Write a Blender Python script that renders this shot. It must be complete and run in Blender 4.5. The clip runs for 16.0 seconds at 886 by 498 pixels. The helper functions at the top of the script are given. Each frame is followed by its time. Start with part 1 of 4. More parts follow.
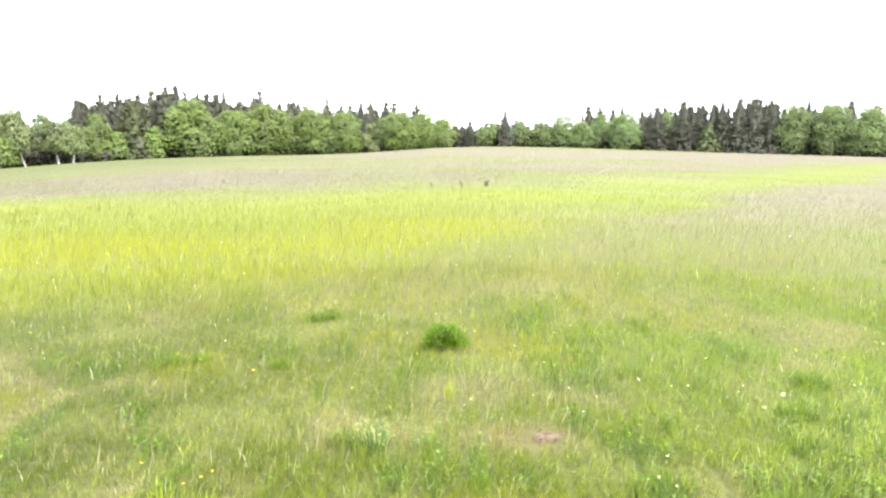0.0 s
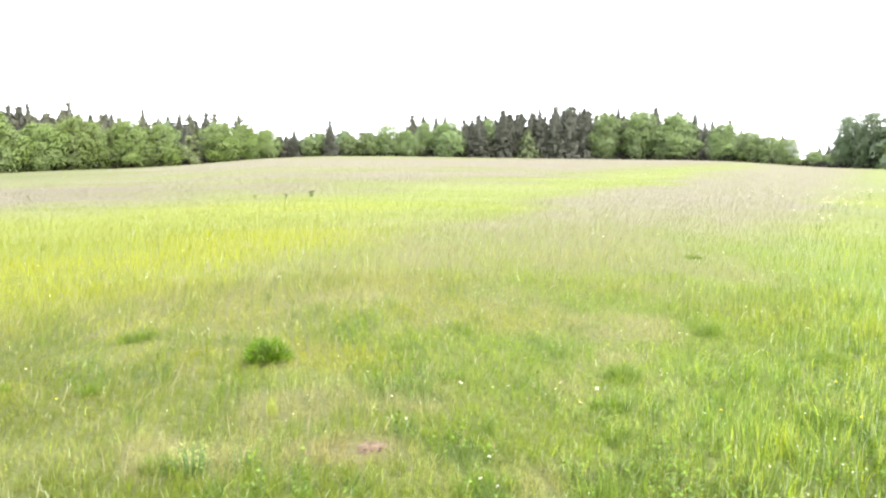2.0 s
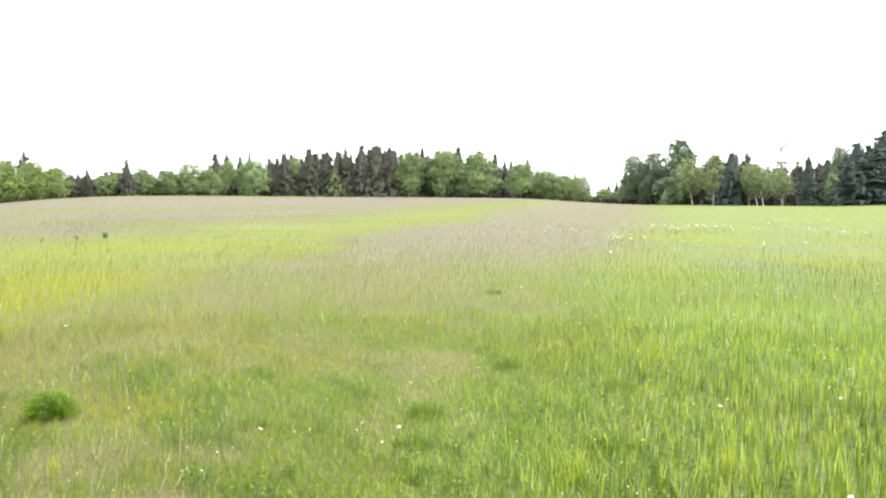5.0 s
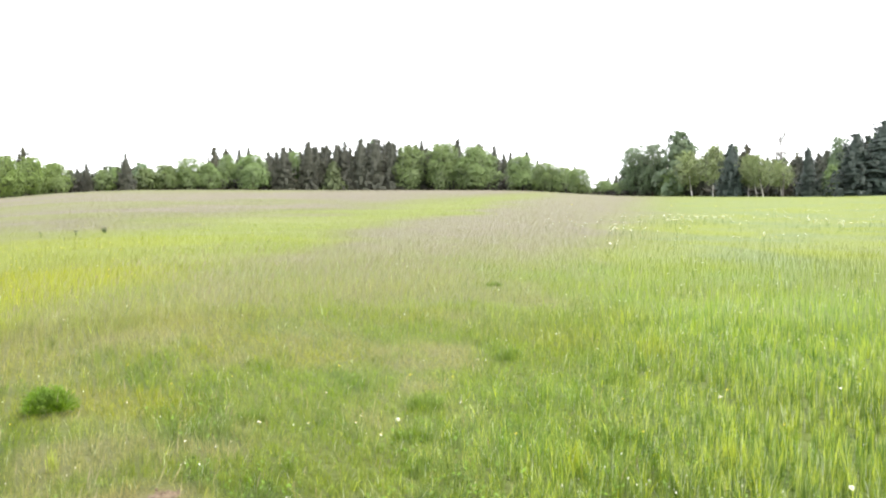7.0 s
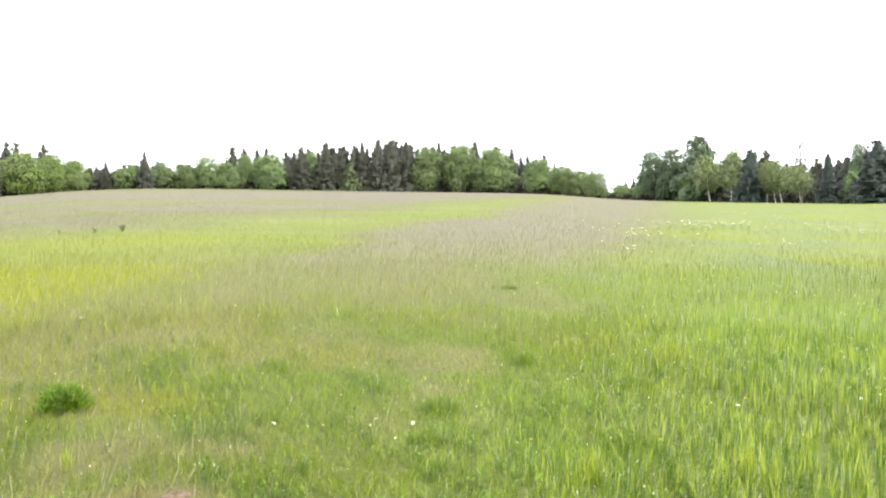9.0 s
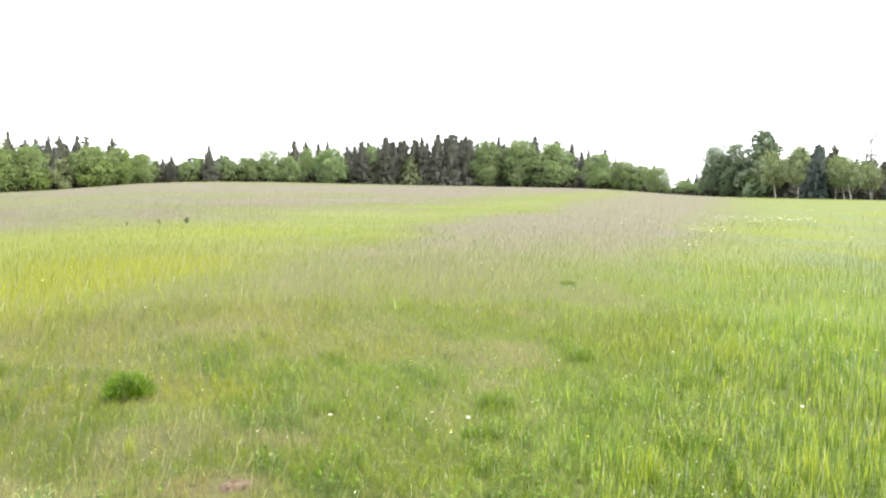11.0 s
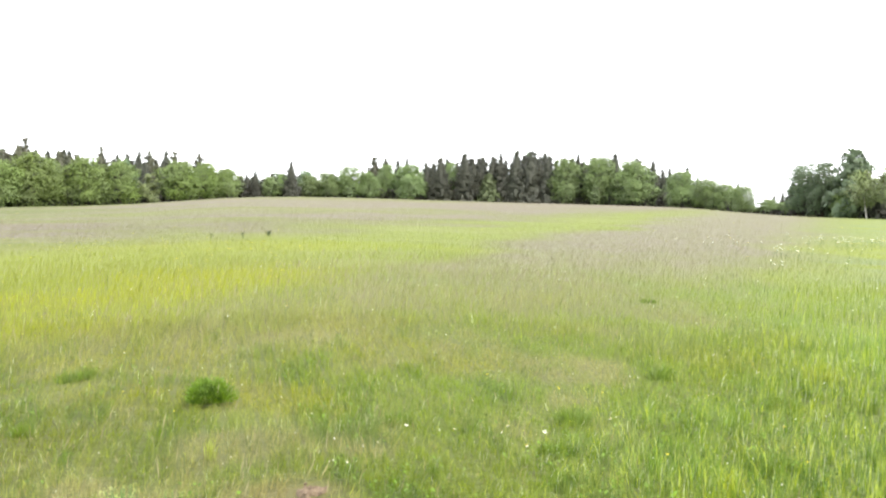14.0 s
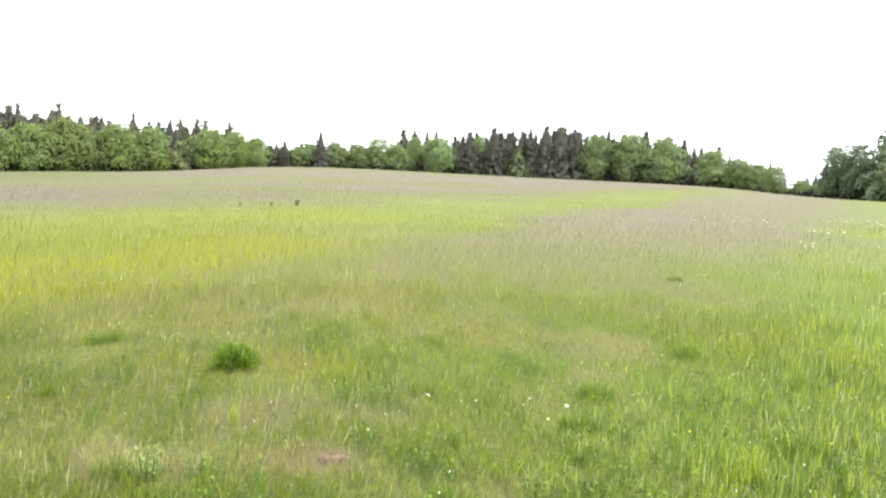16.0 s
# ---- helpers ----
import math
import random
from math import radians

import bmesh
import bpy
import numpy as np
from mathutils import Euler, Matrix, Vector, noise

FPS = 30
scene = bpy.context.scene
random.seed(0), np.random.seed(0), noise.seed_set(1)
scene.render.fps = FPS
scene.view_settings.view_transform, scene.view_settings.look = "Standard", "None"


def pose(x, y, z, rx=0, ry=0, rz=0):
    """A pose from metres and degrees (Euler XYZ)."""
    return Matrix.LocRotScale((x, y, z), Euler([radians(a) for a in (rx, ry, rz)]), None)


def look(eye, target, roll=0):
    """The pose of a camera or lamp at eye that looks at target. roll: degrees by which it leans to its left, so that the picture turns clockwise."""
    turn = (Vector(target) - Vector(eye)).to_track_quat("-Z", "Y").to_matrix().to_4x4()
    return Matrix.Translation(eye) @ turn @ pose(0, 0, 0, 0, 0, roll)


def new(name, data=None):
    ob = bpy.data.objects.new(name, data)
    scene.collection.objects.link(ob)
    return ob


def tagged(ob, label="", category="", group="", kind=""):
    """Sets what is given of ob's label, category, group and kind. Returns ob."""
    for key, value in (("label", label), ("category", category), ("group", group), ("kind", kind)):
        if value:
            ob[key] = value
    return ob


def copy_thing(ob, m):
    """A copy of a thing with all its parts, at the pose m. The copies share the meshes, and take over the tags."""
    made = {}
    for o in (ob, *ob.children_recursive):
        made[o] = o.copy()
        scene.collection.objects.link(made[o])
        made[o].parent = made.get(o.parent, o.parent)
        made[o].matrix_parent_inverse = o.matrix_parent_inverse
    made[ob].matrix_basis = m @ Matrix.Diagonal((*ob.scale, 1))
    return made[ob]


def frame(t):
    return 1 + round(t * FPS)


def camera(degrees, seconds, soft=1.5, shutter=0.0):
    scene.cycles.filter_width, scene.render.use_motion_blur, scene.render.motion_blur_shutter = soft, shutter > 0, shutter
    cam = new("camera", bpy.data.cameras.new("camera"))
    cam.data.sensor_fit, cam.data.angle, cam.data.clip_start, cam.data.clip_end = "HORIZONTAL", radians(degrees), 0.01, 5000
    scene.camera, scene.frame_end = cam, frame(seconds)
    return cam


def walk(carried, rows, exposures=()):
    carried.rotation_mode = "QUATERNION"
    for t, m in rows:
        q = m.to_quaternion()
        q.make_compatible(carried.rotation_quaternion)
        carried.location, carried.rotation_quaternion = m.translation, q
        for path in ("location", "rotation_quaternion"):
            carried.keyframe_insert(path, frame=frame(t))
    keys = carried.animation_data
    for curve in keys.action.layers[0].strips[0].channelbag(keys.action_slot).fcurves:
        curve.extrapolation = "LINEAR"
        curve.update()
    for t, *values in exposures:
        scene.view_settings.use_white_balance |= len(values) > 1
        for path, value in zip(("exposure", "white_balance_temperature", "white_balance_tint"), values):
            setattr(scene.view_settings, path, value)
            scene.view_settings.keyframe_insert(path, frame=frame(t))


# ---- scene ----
cam = camera(51.7, 16.0, soft=2.2, shutter=0.4)
EYE = 1.55   # eye height over the grass roots
PATH = [
    (0.0, -0.024, -0.037, 0.008, 84.50, -0.51, -0.27),
    (0.5, -0.020, -0.037, 0.007, 84.43, -1.23, -1.55),
    (1.0, -0.008, -0.009, 0.007, 84.44, -0.65, -3.30),
    (1.5, 0.023, -0.010, 0.004, 84.47, 0.27, -7.55),
    (2.0, 0.040, 0.001, 0.002, 85.06, 0.65, -11.06),
    (2.5, 0.041, 0.011, 0.000, 85.66, 0.87, -12.44),
    (3.0, 0.055, -0.003, 0.010, 86.34, 1.05, -14.69),
    (3.5, 0.078, 0.019, 0.009, 86.62, 1.27, -17.21),
    (4.0, 0.090, 0.019, 0.011, 86.85, 1.21, -19.51),
    (4.5, 0.095, 0.015, 0.010, 87.25, 0.77, -22.61),
    (5.0, 0.094, -0.006, 0.011, 87.27, 1.11, -23.07),
    (7.5, 0.113, 0.021, 0.004, 86.68, 1.43, -23.07),
    (8.0, 0.106, 0.030, 0.009, 86.64, 1.03, -22.67),
    (8.5, 0.109, 0.039, 0.010, 86.58, 0.86, -22.31),
    (9.0, 0.114, 0.037, 0.009, 86.97, 0.72, -22.06),
    (9.5, 0.114, 0.037, 0.005, 87.25, 0.67, -20.79),
    (10.0, 0.124, 0.047, 0.004, 86.57, 0.89, -18.90),
    (12.5, 0.129, 0.049, 0.013, 86.77, 0.21, -18.15),
    (13.0, 0.122, 0.064, 0.004, 87.01, 0.31, -17.42),
    (13.5, 0.129, 0.064, 0.001, 87.36, 0.24, -14.97),
    (14.0, 0.126, 0.060, -0.021, 87.71, -0.21, -13.47),
    (14.5, 0.122, 0.070, -0.023, 86.63, -0.68, -12.58),
    (15.0, 0.122, 0.071, -0.027, 86.72, -0.95, -12.29),
    (15.5, 0.126, 0.068, -0.028, 86.56, -1.18, -11.72),
    (16.0, 0.134, 0.068, -0.036, 86.04, -1.51, -11.71),
]
EXPOSURES = [(0.0, 2.52), (2.5, 2.42), (5.0, 2.10), (9.0, 2.03), (13.5, 2.03), (16.0, 1.99)]
walk(cam, [(t, pose(x, y, z + EYE, rx, ry, rz)) for t, x, y, z, rx, ry, rz in PATH], EXPOSURES)

# ---- light: bright overcast sky with a veiled sun ----
SUN_ELEVATION, SUN_ROTATION = radians(52), radians(150)
world = bpy.data.worlds.new("overcast_sky")
scene.world = world
world.use_nodes = True
wn, wl = world.node_tree.nodes, world.node_tree.links
sky = wn.new("ShaderNodeTexSky")
sky.sky_type, sky.sun_disc = "NISHITA", False
sky.sun_elevation, sky.sun_rotation = SUN_ELEVATION, SUN_ROTATION
cloud = wn.new("ShaderNodeMix")
cloud.data_type = "RGBA"
cloud.inputs["Factor"].default_value = 0.85
cloud.inputs["B"].default_value = (9.0, 9.2, 9.4, 1)
wl.new(sky.outputs["Color"], cloud.inputs["A"])
wl.new(cloud.outputs["Result"], wn["Background"].inputs["Color"])
wn["Background"].inputs["Strength"].default_value = 0.1

sun_data = bpy.data.lights.new("sun", "SUN")
sun_data.energy, sun_data.angle, sun_data.color = 1.5, radians(12), (1.0, 0.95, 0.86)
sun = new("sun", sun_data)
sun_way = Vector((math.sin(SUN_ROTATION) * math.cos(SUN_ELEVATION), math.cos(SUN_ROTATION) * math.cos(SUN_ELEVATION), math.sin(SUN_ELEVATION)))
sun.matrix_world = look(sun_way * 300, (0, 0, 0))


# ---- materials ----
def material(name, rough=0.7):
    m = bpy.data.materials.new(name)
    m.use_nodes = True
    bsdf = m.node_tree.nodes["Principled BSDF"]
    bsdf.inputs["Roughness"].default_value = rough
    bsdf.inputs["Specular IOR Level"].default_value = 0.25
    return m, m.node_tree.nodes, m.node_tree.links, bsdf


def mixed(nodes, links, a, b, fac, blend="MIX"):
    """A colour mix of two sockets or colours."""
    n = nodes.new("ShaderNodeMix")
    n.data_type, n.blend_type = "RGBA", blend
    for key, v in (("Factor", fac), ("A", a), ("B", b)):
        if isinstance(v, (int, float)):
            n.inputs[key].default_value = v
        elif isinstance(v, tuple):
            n.inputs[key].default_value = (*v, 1)
        else:
            links.new(v, n.inputs[key])
    return n.outputs["Result"]


def ramp(nodes, links, value, lo, hi, a=0.0, b=1.0):
    n = nodes.new("ShaderNodeMapRange")
    links.new(value, n.inputs["Value"])
    for key, v in (("From Min", lo), ("From Max", hi), ("To Min", a), ("To Max", b)):
        n.inputs[key].default_value = v
    return n.outputs["Result"]


def noise_of(nodes, links, scale, detail=4.0, rough=0.55, space="Object"):
    c = nodes.new("ShaderNodeTexCoord")
    n = nodes.new("ShaderNodeTexNoise")
    n.inputs["Scale"].default_value, n.inputs["Detail"].default_value, n.inputs["Roughness"].default_value = scale, detail, rough
    links.new(c.outputs[space], n.inputs["Vector"])
    return n.outputs["Fac"]


def thin(nodes, links, bsdf, colour, through_light):
    """A thin leaf: part of the light comes through it."""
    tr = nodes.new("ShaderNodeBsdfTranslucent")
    mix = nodes.new("ShaderNodeMixShader")
    mix.inputs["Fac"].default_value = through_light
    links.new(colour, bsdf.inputs["Base Color"])
    links.new(colour, tr.inputs["Color"])
    links.new(bsdf.outputs["BSDF"], mix.inputs[1])
    links.new(tr.outputs["BSDF"], mix.inputs[2])
    links.new(mix.outputs["Shader"], nodes["Material Output"].inputs["Surface"])


def blade_material(name, through_light=0.4, rough=0.5):
    """Grass: each blade's own tint, with a fine spread from blade to blade."""
    m, nodes, links, bsdf = material(name, rough)
    bsdf.inputs["Specular IOR Level"].default_value = 0.15
    tint = nodes.new("ShaderNodeAttribute")
    tint.attribute_name = "tint"
    geo = nodes.new("ShaderNodeNewGeometry")
    hsv = nodes.new("ShaderNodeHueSaturation")
    links.new(tint.outputs["Color"], hsv.inputs["Color"])
    links.new(ramp(nodes, links, geo.outputs["Random Per Island"], 0, 1, 0.93, 1.07), hsv.inputs["Value"])
    links.new(ramp(nodes, links, noise_of(nodes, links, 9.0), 0.3, 0.7, 0.9, 1.1), hsv.inputs["Saturation"])
    # narrow blades are rolled and ribbed: soften their flat facing towards the sky
    soft = nodes.new("ShaderNodeMix")
    soft.data_type = "VECTOR"
    links.new(tint.outputs["Alpha"], soft.inputs["Factor"])
    links.new(geo.outputs["Normal"], soft.inputs[4])
    soft.inputs[5].default_value = (0, 0, 1)
    unit_normal = nodes.new("ShaderNodeVectorMath")
    unit_normal.operation = "NORMALIZE"
    links.new(soft.outputs[1], unit_normal.inputs[0])
    links.new(unit_normal.outputs[0], bsdf.inputs["Normal"])
    thin(nodes, links, bsdf, hsv.outputs["Color"], through_light)
    return m


def leaf_material(name, colour, spread, through_light=0.2, hue=0.02):
    """Foliage: tone varies from clump to clump and from tree to tree."""
    m, nodes, links, bsdf = material(name, 0.55)
    geo, info = nodes.new("ShaderNodeNewGeometry"), nodes.new("ShaderNodeObjectInfo")
    hsv = nodes.new("ShaderNodeHueSaturation")
    hsv.inputs["Color"].default_value = (*colour, 1)
    value = nodes.new("ShaderNodeMath")
    value.operation = "MULTIPLY"
    links.new(ramp(nodes, links, geo.outputs["Random Per Island"], 0, 1, 1 - spread, 1 + spread), value.inputs[0])
    links.new(ramp(nodes, links, info.outputs["Random"], 0, 1, 0.80, 1.20), value.inputs[1])
    links.new(value.outputs[0], hsv.inputs["Value"])
    links.new(ramp(nodes, links, info.outputs["Random"], 0, 1, 0.5 - 0.3 * hue, 0.5 + hue), hsv.inputs["Hue"])
    links.new(ramp(nodes, links, noise_of(nodes, links, 0.9), 0.3, 0.7, 0.8, 1.15), hsv.inputs["Saturation"])
    thin(nodes, links, bsdf, hsv.outputs["Color"], through_light)
    return m


def bark_material(name, light, dark, scale):
    m, nodes, links, bsdf = material(name, 0.9)
    big, fine = noise_of(nodes, links, scale), noise_of(nodes, links, scale * 7)
    col = mixed(nodes, links, dark, light, ramp(nodes, links, big, 0.38, 0.6))
    links.new(mixed(nodes, links, col, dark, ramp(nodes, links, fine, 0.55, 0.75, 0, 0.6)), bsdf.inputs["Base Color"])
    bump = nodes.new("ShaderNodeBump")
    bump.inputs["Distance"].default_value = 0.03
    links.new(fine, bump.inputs["Height"])
    links.new(bump.outputs["Normal"], bsdf.inputs["Normal"])
    return m


def ground_material():
    """Thatch and soil between the blades, tinted by what grows there."""
    m, nodes, links, bsdf = material("meadow_floor", 0.95)
    tint = nodes.new("ShaderNodeAttribute")
    tint.attribute_name = "tint"
    fine, patch = noise_of(nodes, links, 14.0, 8), noise_of(nodes, links, 0.7, 5)
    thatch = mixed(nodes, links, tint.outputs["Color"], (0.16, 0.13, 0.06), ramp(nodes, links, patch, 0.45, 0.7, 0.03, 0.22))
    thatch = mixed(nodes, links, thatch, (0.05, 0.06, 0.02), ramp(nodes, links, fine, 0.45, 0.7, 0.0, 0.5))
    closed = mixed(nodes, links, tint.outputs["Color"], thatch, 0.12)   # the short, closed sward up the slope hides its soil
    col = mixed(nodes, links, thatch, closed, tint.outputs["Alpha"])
    links.new(col, bsdf.inputs["Base Color"])
    bump = nodes.new("ShaderNodeBump")
    bump.inputs["Distance"].default_value = 0.05
    links.new(fine, bump.inputs["Height"])
    links.new(bump.outputs["Normal"], bsdf.inputs["Normal"])
    return m


def plain_material(name, light, dark, scale, rough=0.8, through_light=0.0):
    m, nodes, links, bsdf = material(name, rough)
    col = mixed(nodes, links, dark, light, ramp(nodes, links, noise_of(nodes, links, scale), 0.35, 0.65))
    if through_light:
        thin(nodes, links, bsdf, col, through_light)
    else:
        links.new(col, bsdf.inputs["Base Color"])
    return m


GRASS = blade_material("meadow_grass", 0.35, 0.7)
SEED = blade_material("seed_heads", 0.25, 0.8)
PETAL_YELLOW = plain_material("buttercup_petal", (0.75, 0.6, 0.02), (0.6, 0.5, 0.02), 30, 0.4, 0.3)
PETAL_WHITE = plain_material("daisy_petal", (0.78, 0.78, 0.74), (0.62, 0.64, 0.58), 60, 0.6, 0.3)
DISC_YELLOW = plain_material("daisy_disc", (0.7, 0.45, 0.03), (0.5, 0.3, 0.02), 200)
STEM = plain_material("flower_stem", (0.10, 0.18, 0.04), (0.07, 0.12, 0.03), 40, 0.6, 0.2)
SOIL = plain_material("bare_soil", (0.150, 0.112, 0.074), (0.085, 0.060, 0.040), 60, 0.95)
FLOOR = ground_material()
MAPLE_LEAF = leaf_material("maple_leaves", (0.138, 0.184, 0.046), 0.14, 0.3, 0.012)
LIGHT_LEAF = leaf_material("young_leaves", (0.130, 0.177, 0.058), 0.12, 0.3, 0.012)
BIRCH_LEAF = leaf_material("birch_leaves", (0.160, 0.194, 0.074), 0.2, 0.25, 0.012)
POPLAR_LEAF = leaf_material("poplar_leaves", (0.088, 0.122, 0.062), 0.2, 0.2, 0.012)
DARK_LEAF = leaf_material("dark_leaves", (0.080, 0.116, 0.053), 0.18, 0.18, 0.012)
# near-black brown: the shade inside the wood is put into this colour
BRUSH = leaf_material("shaded_brush", (0.026, 0.024, 0.017), 0.4, 0.05, 0.02)
SPRUCE_NEEDLE = leaf_material("spruce_needles", (0.060, 0.062, 0.044), 0.14, 0.25, 0.02)
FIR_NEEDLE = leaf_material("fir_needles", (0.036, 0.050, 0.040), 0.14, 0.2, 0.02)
PINE_NEEDLE = leaf_material("pine_needles", (0.080, 0.080, 0.048), 0.16, 0.2, 0.02)
LARCH_NEEDLE = leaf_material("larch_needles", (0.085, 0.105, 0.042), 0.3, 0.2, 0.02)
GREY_TWIG = leaf_material("grey_twigs", (0.13, 0.12, 0.10), 0.3, 0.1, 0.01)
BARK = bark_material("brown_bark", (0.12, 0.09, 0.06), (0.04, 0.03, 0.025), 3.0)
GREY_BARK = bark_material("grey_bark", (0.20, 0.185, 0.175), (0.11, 0.10, 0.095), 1.2)
BIRCH_BARK = bark_material("white_birch_bark", (0.80, 0.78, 0.74), (0.20, 0.18, 0.16), 1.2)


# ---- the lie of the land: a low hill, falling away to both sides ----
RISE, STEPS = [1.111, 0.02, -2.204, 1.187, 0.135, -1.128, 0.248], [0.474, -0.201]       # elevation of the wood's edge, over the bearing
EDGE = [37.5, 48.4, -82.2, -126.0, 33.0, 254.3]       # distance of the wood's edge, over the bearing


def edge_distance(bearing):
    return np.polyval(EDGE, (np.clip(bearing, -38, 58) - 10) / 40)


def height(x, y):
    """Ground height at x, y (arrays or numbers)."""
    x, y = np.asarray(x, float), np.asarray(y, float)
    r = np.hypot(x, y)
    b = np.clip(np.degrees(np.arctan2(x, y)), -38, 58)
    c = np.clip(b, -28, 50)
    e = np.polyval(RISE, (c - 10) / 40) + STEPS[0] * np.tanh((c - -2) / 5) + STEPS[1] * np.tanh((c - 31) / 3) - 0.08
    d = edge_distance(b)
    m = (d * np.tan(np.radians(e)) + EYE) / d
    n = np.maximum(0.04 * np.cos(np.radians(b)) - 0.01 * np.sin(np.radians(b)), m)
    rr = np.minimum(r, d)
    z = rr * (m + (n - m) * np.exp(-rr / 25)) - np.maximum(r - d, 0) * 0.012
    relief = 0.018 * np.sin(x * 1.9 + 0.7 * np.sin(y * 1.3)) * np.sin(y * 1.6 + 0.9 * np.sin(x * 1.1)) + 0.03 * np.sin(x * 0.45 + y * 0.3) * np.sin(y * 0.38 - x * 0.2)
    return z + relief * np.clip(r / 3, 0, 1)


BARE = (0.52, 4.36)   # a scrape of bare soil


def step(v, lo, hi):
    s = np.clip((v - lo) / (hi - lo), 0, 1)
    return s * s * (3 - 2 * s)


LATTICE = np.random.RandomState(5).rand(64, 64)


def patches(x, y, size, shift=0):
    """Smooth random patches 0..1 of about that size in metres."""
    u, v = np.asarray(x) / size + 17.3 * shift, np.asarray(y) / size + 9.7 * shift
    i, j = np.floor(u).astype(int), np.floor(v).astype(int)
    f, g = u - i, v - j
    f, g = f * f * (3 - 2 * f), g * g * (3 - 2 * g)
    at = lambda a, b: LATTICE[a % 64, b % 64]
    return (at(i, j) * (1 - f) + at(i + 1, j) * f) * (1 - g) + (at(i, j + 1) * (1 - f) + at(i + 1, j + 1) * f) * g


def zones(x, y):
    """How much of each kind of sward grows at x, y: fresh green, buttercup yellow, seeding purple near, seeding far."""
    r = np.hypot(x, y)
    wob = (patches(x, y, 5, 1) - 0.5) * 3 * np.clip(r / 14, 0.3, 3) + (patches(x, y, 1.3, 2) - 0.5) * 1.2
    ax = np.sqrt(x * x + 4)
    low = 10.1 + 1.27 * x + 0.38 * ax + wob
    high = 25.5 + 0.78 * x + 0.75 * ax + 1.5 * wob
    fresh = step((x - 0.73 * y + 1.25) / 1.24 + 0.3 * wob + 0.9 * (patches(x, y, 0.7, 13) - 0.5), -1.0 - 0.03 * r, 1.5 + 0.05 * r)
    edge = 1 + 0.05 * np.maximum(r - 10, 0)
    yellow = step(y, low - 1.2 * edge, low + 1.8 * edge) * (1 - step(y, high - 6, high + 7))
    far = step(y, high - 6, high + 7)
    foot = 8.9 + 0.58 * x + wob
    purple = (1 - step(y, low - 0.8 * edge, low + 1.5 * edge)) * step(y, foot - 1.2 - 0.05 * r, foot + 1.6 + 0.05 * r)
    keep = 1 - fresh
    purple = purple * (0.20 + 0.80 * step(x, -0.3, 4.5)) + 0.22 * np.exp(-((y - low + 1.0) / 0.8) ** 2) * step(-x, -2, 0) * (1 - step(-x, 2.5, 4.5))
    return fresh, yellow * keep, purple * keep, far * keep


def mottle(x, y, size, shift):
    """Patches at two scales, 0..1."""
    return 0.62 * patches(x, y, size, shift) + 0.38 * patches(x, y, size * 0.43, shift + 1)


def tuftness(x, y):
    """Where the turf stands in leafy tufts, 0..1."""
    return mottle(x * 1.45, y * 0.70, 0.33, 10)


def dark_patches(x, y):
    """Where the fresh grass is darker and low leaves grow, 0..1."""
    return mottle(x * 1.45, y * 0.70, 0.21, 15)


def streaks(x, y):
    """Where the far sward has gone to seed, 0..1, in long bands across the slope."""
    beyond = y - 0.95 * x - 0.6 * np.abs(x) - 29
    bands = mottle(x * 0.14 - y * 0.03, y, 10, 7) - 0.5
    turn = np.arctan2(x, y)
    swales = mottle(7 * turn, 8 * np.log(np.hypot(x, y) + 1) + 2.5 * turn, 1.0, 41) - 0.5   # longer ones farther up the slope
    return np.clip(0.42 + 0.60 * step(beyond, 0, 10) * (1 - 0.75 * step(beyond, 45, 110)) + 1.8 * bands + 2.6 * swales - 0.60 * step(-x, -2, 30) * step(beyond, 3, 15), 0, 1)


def blend(a, b, w):
    return a * (1 - w) + np.asarray(b) * w


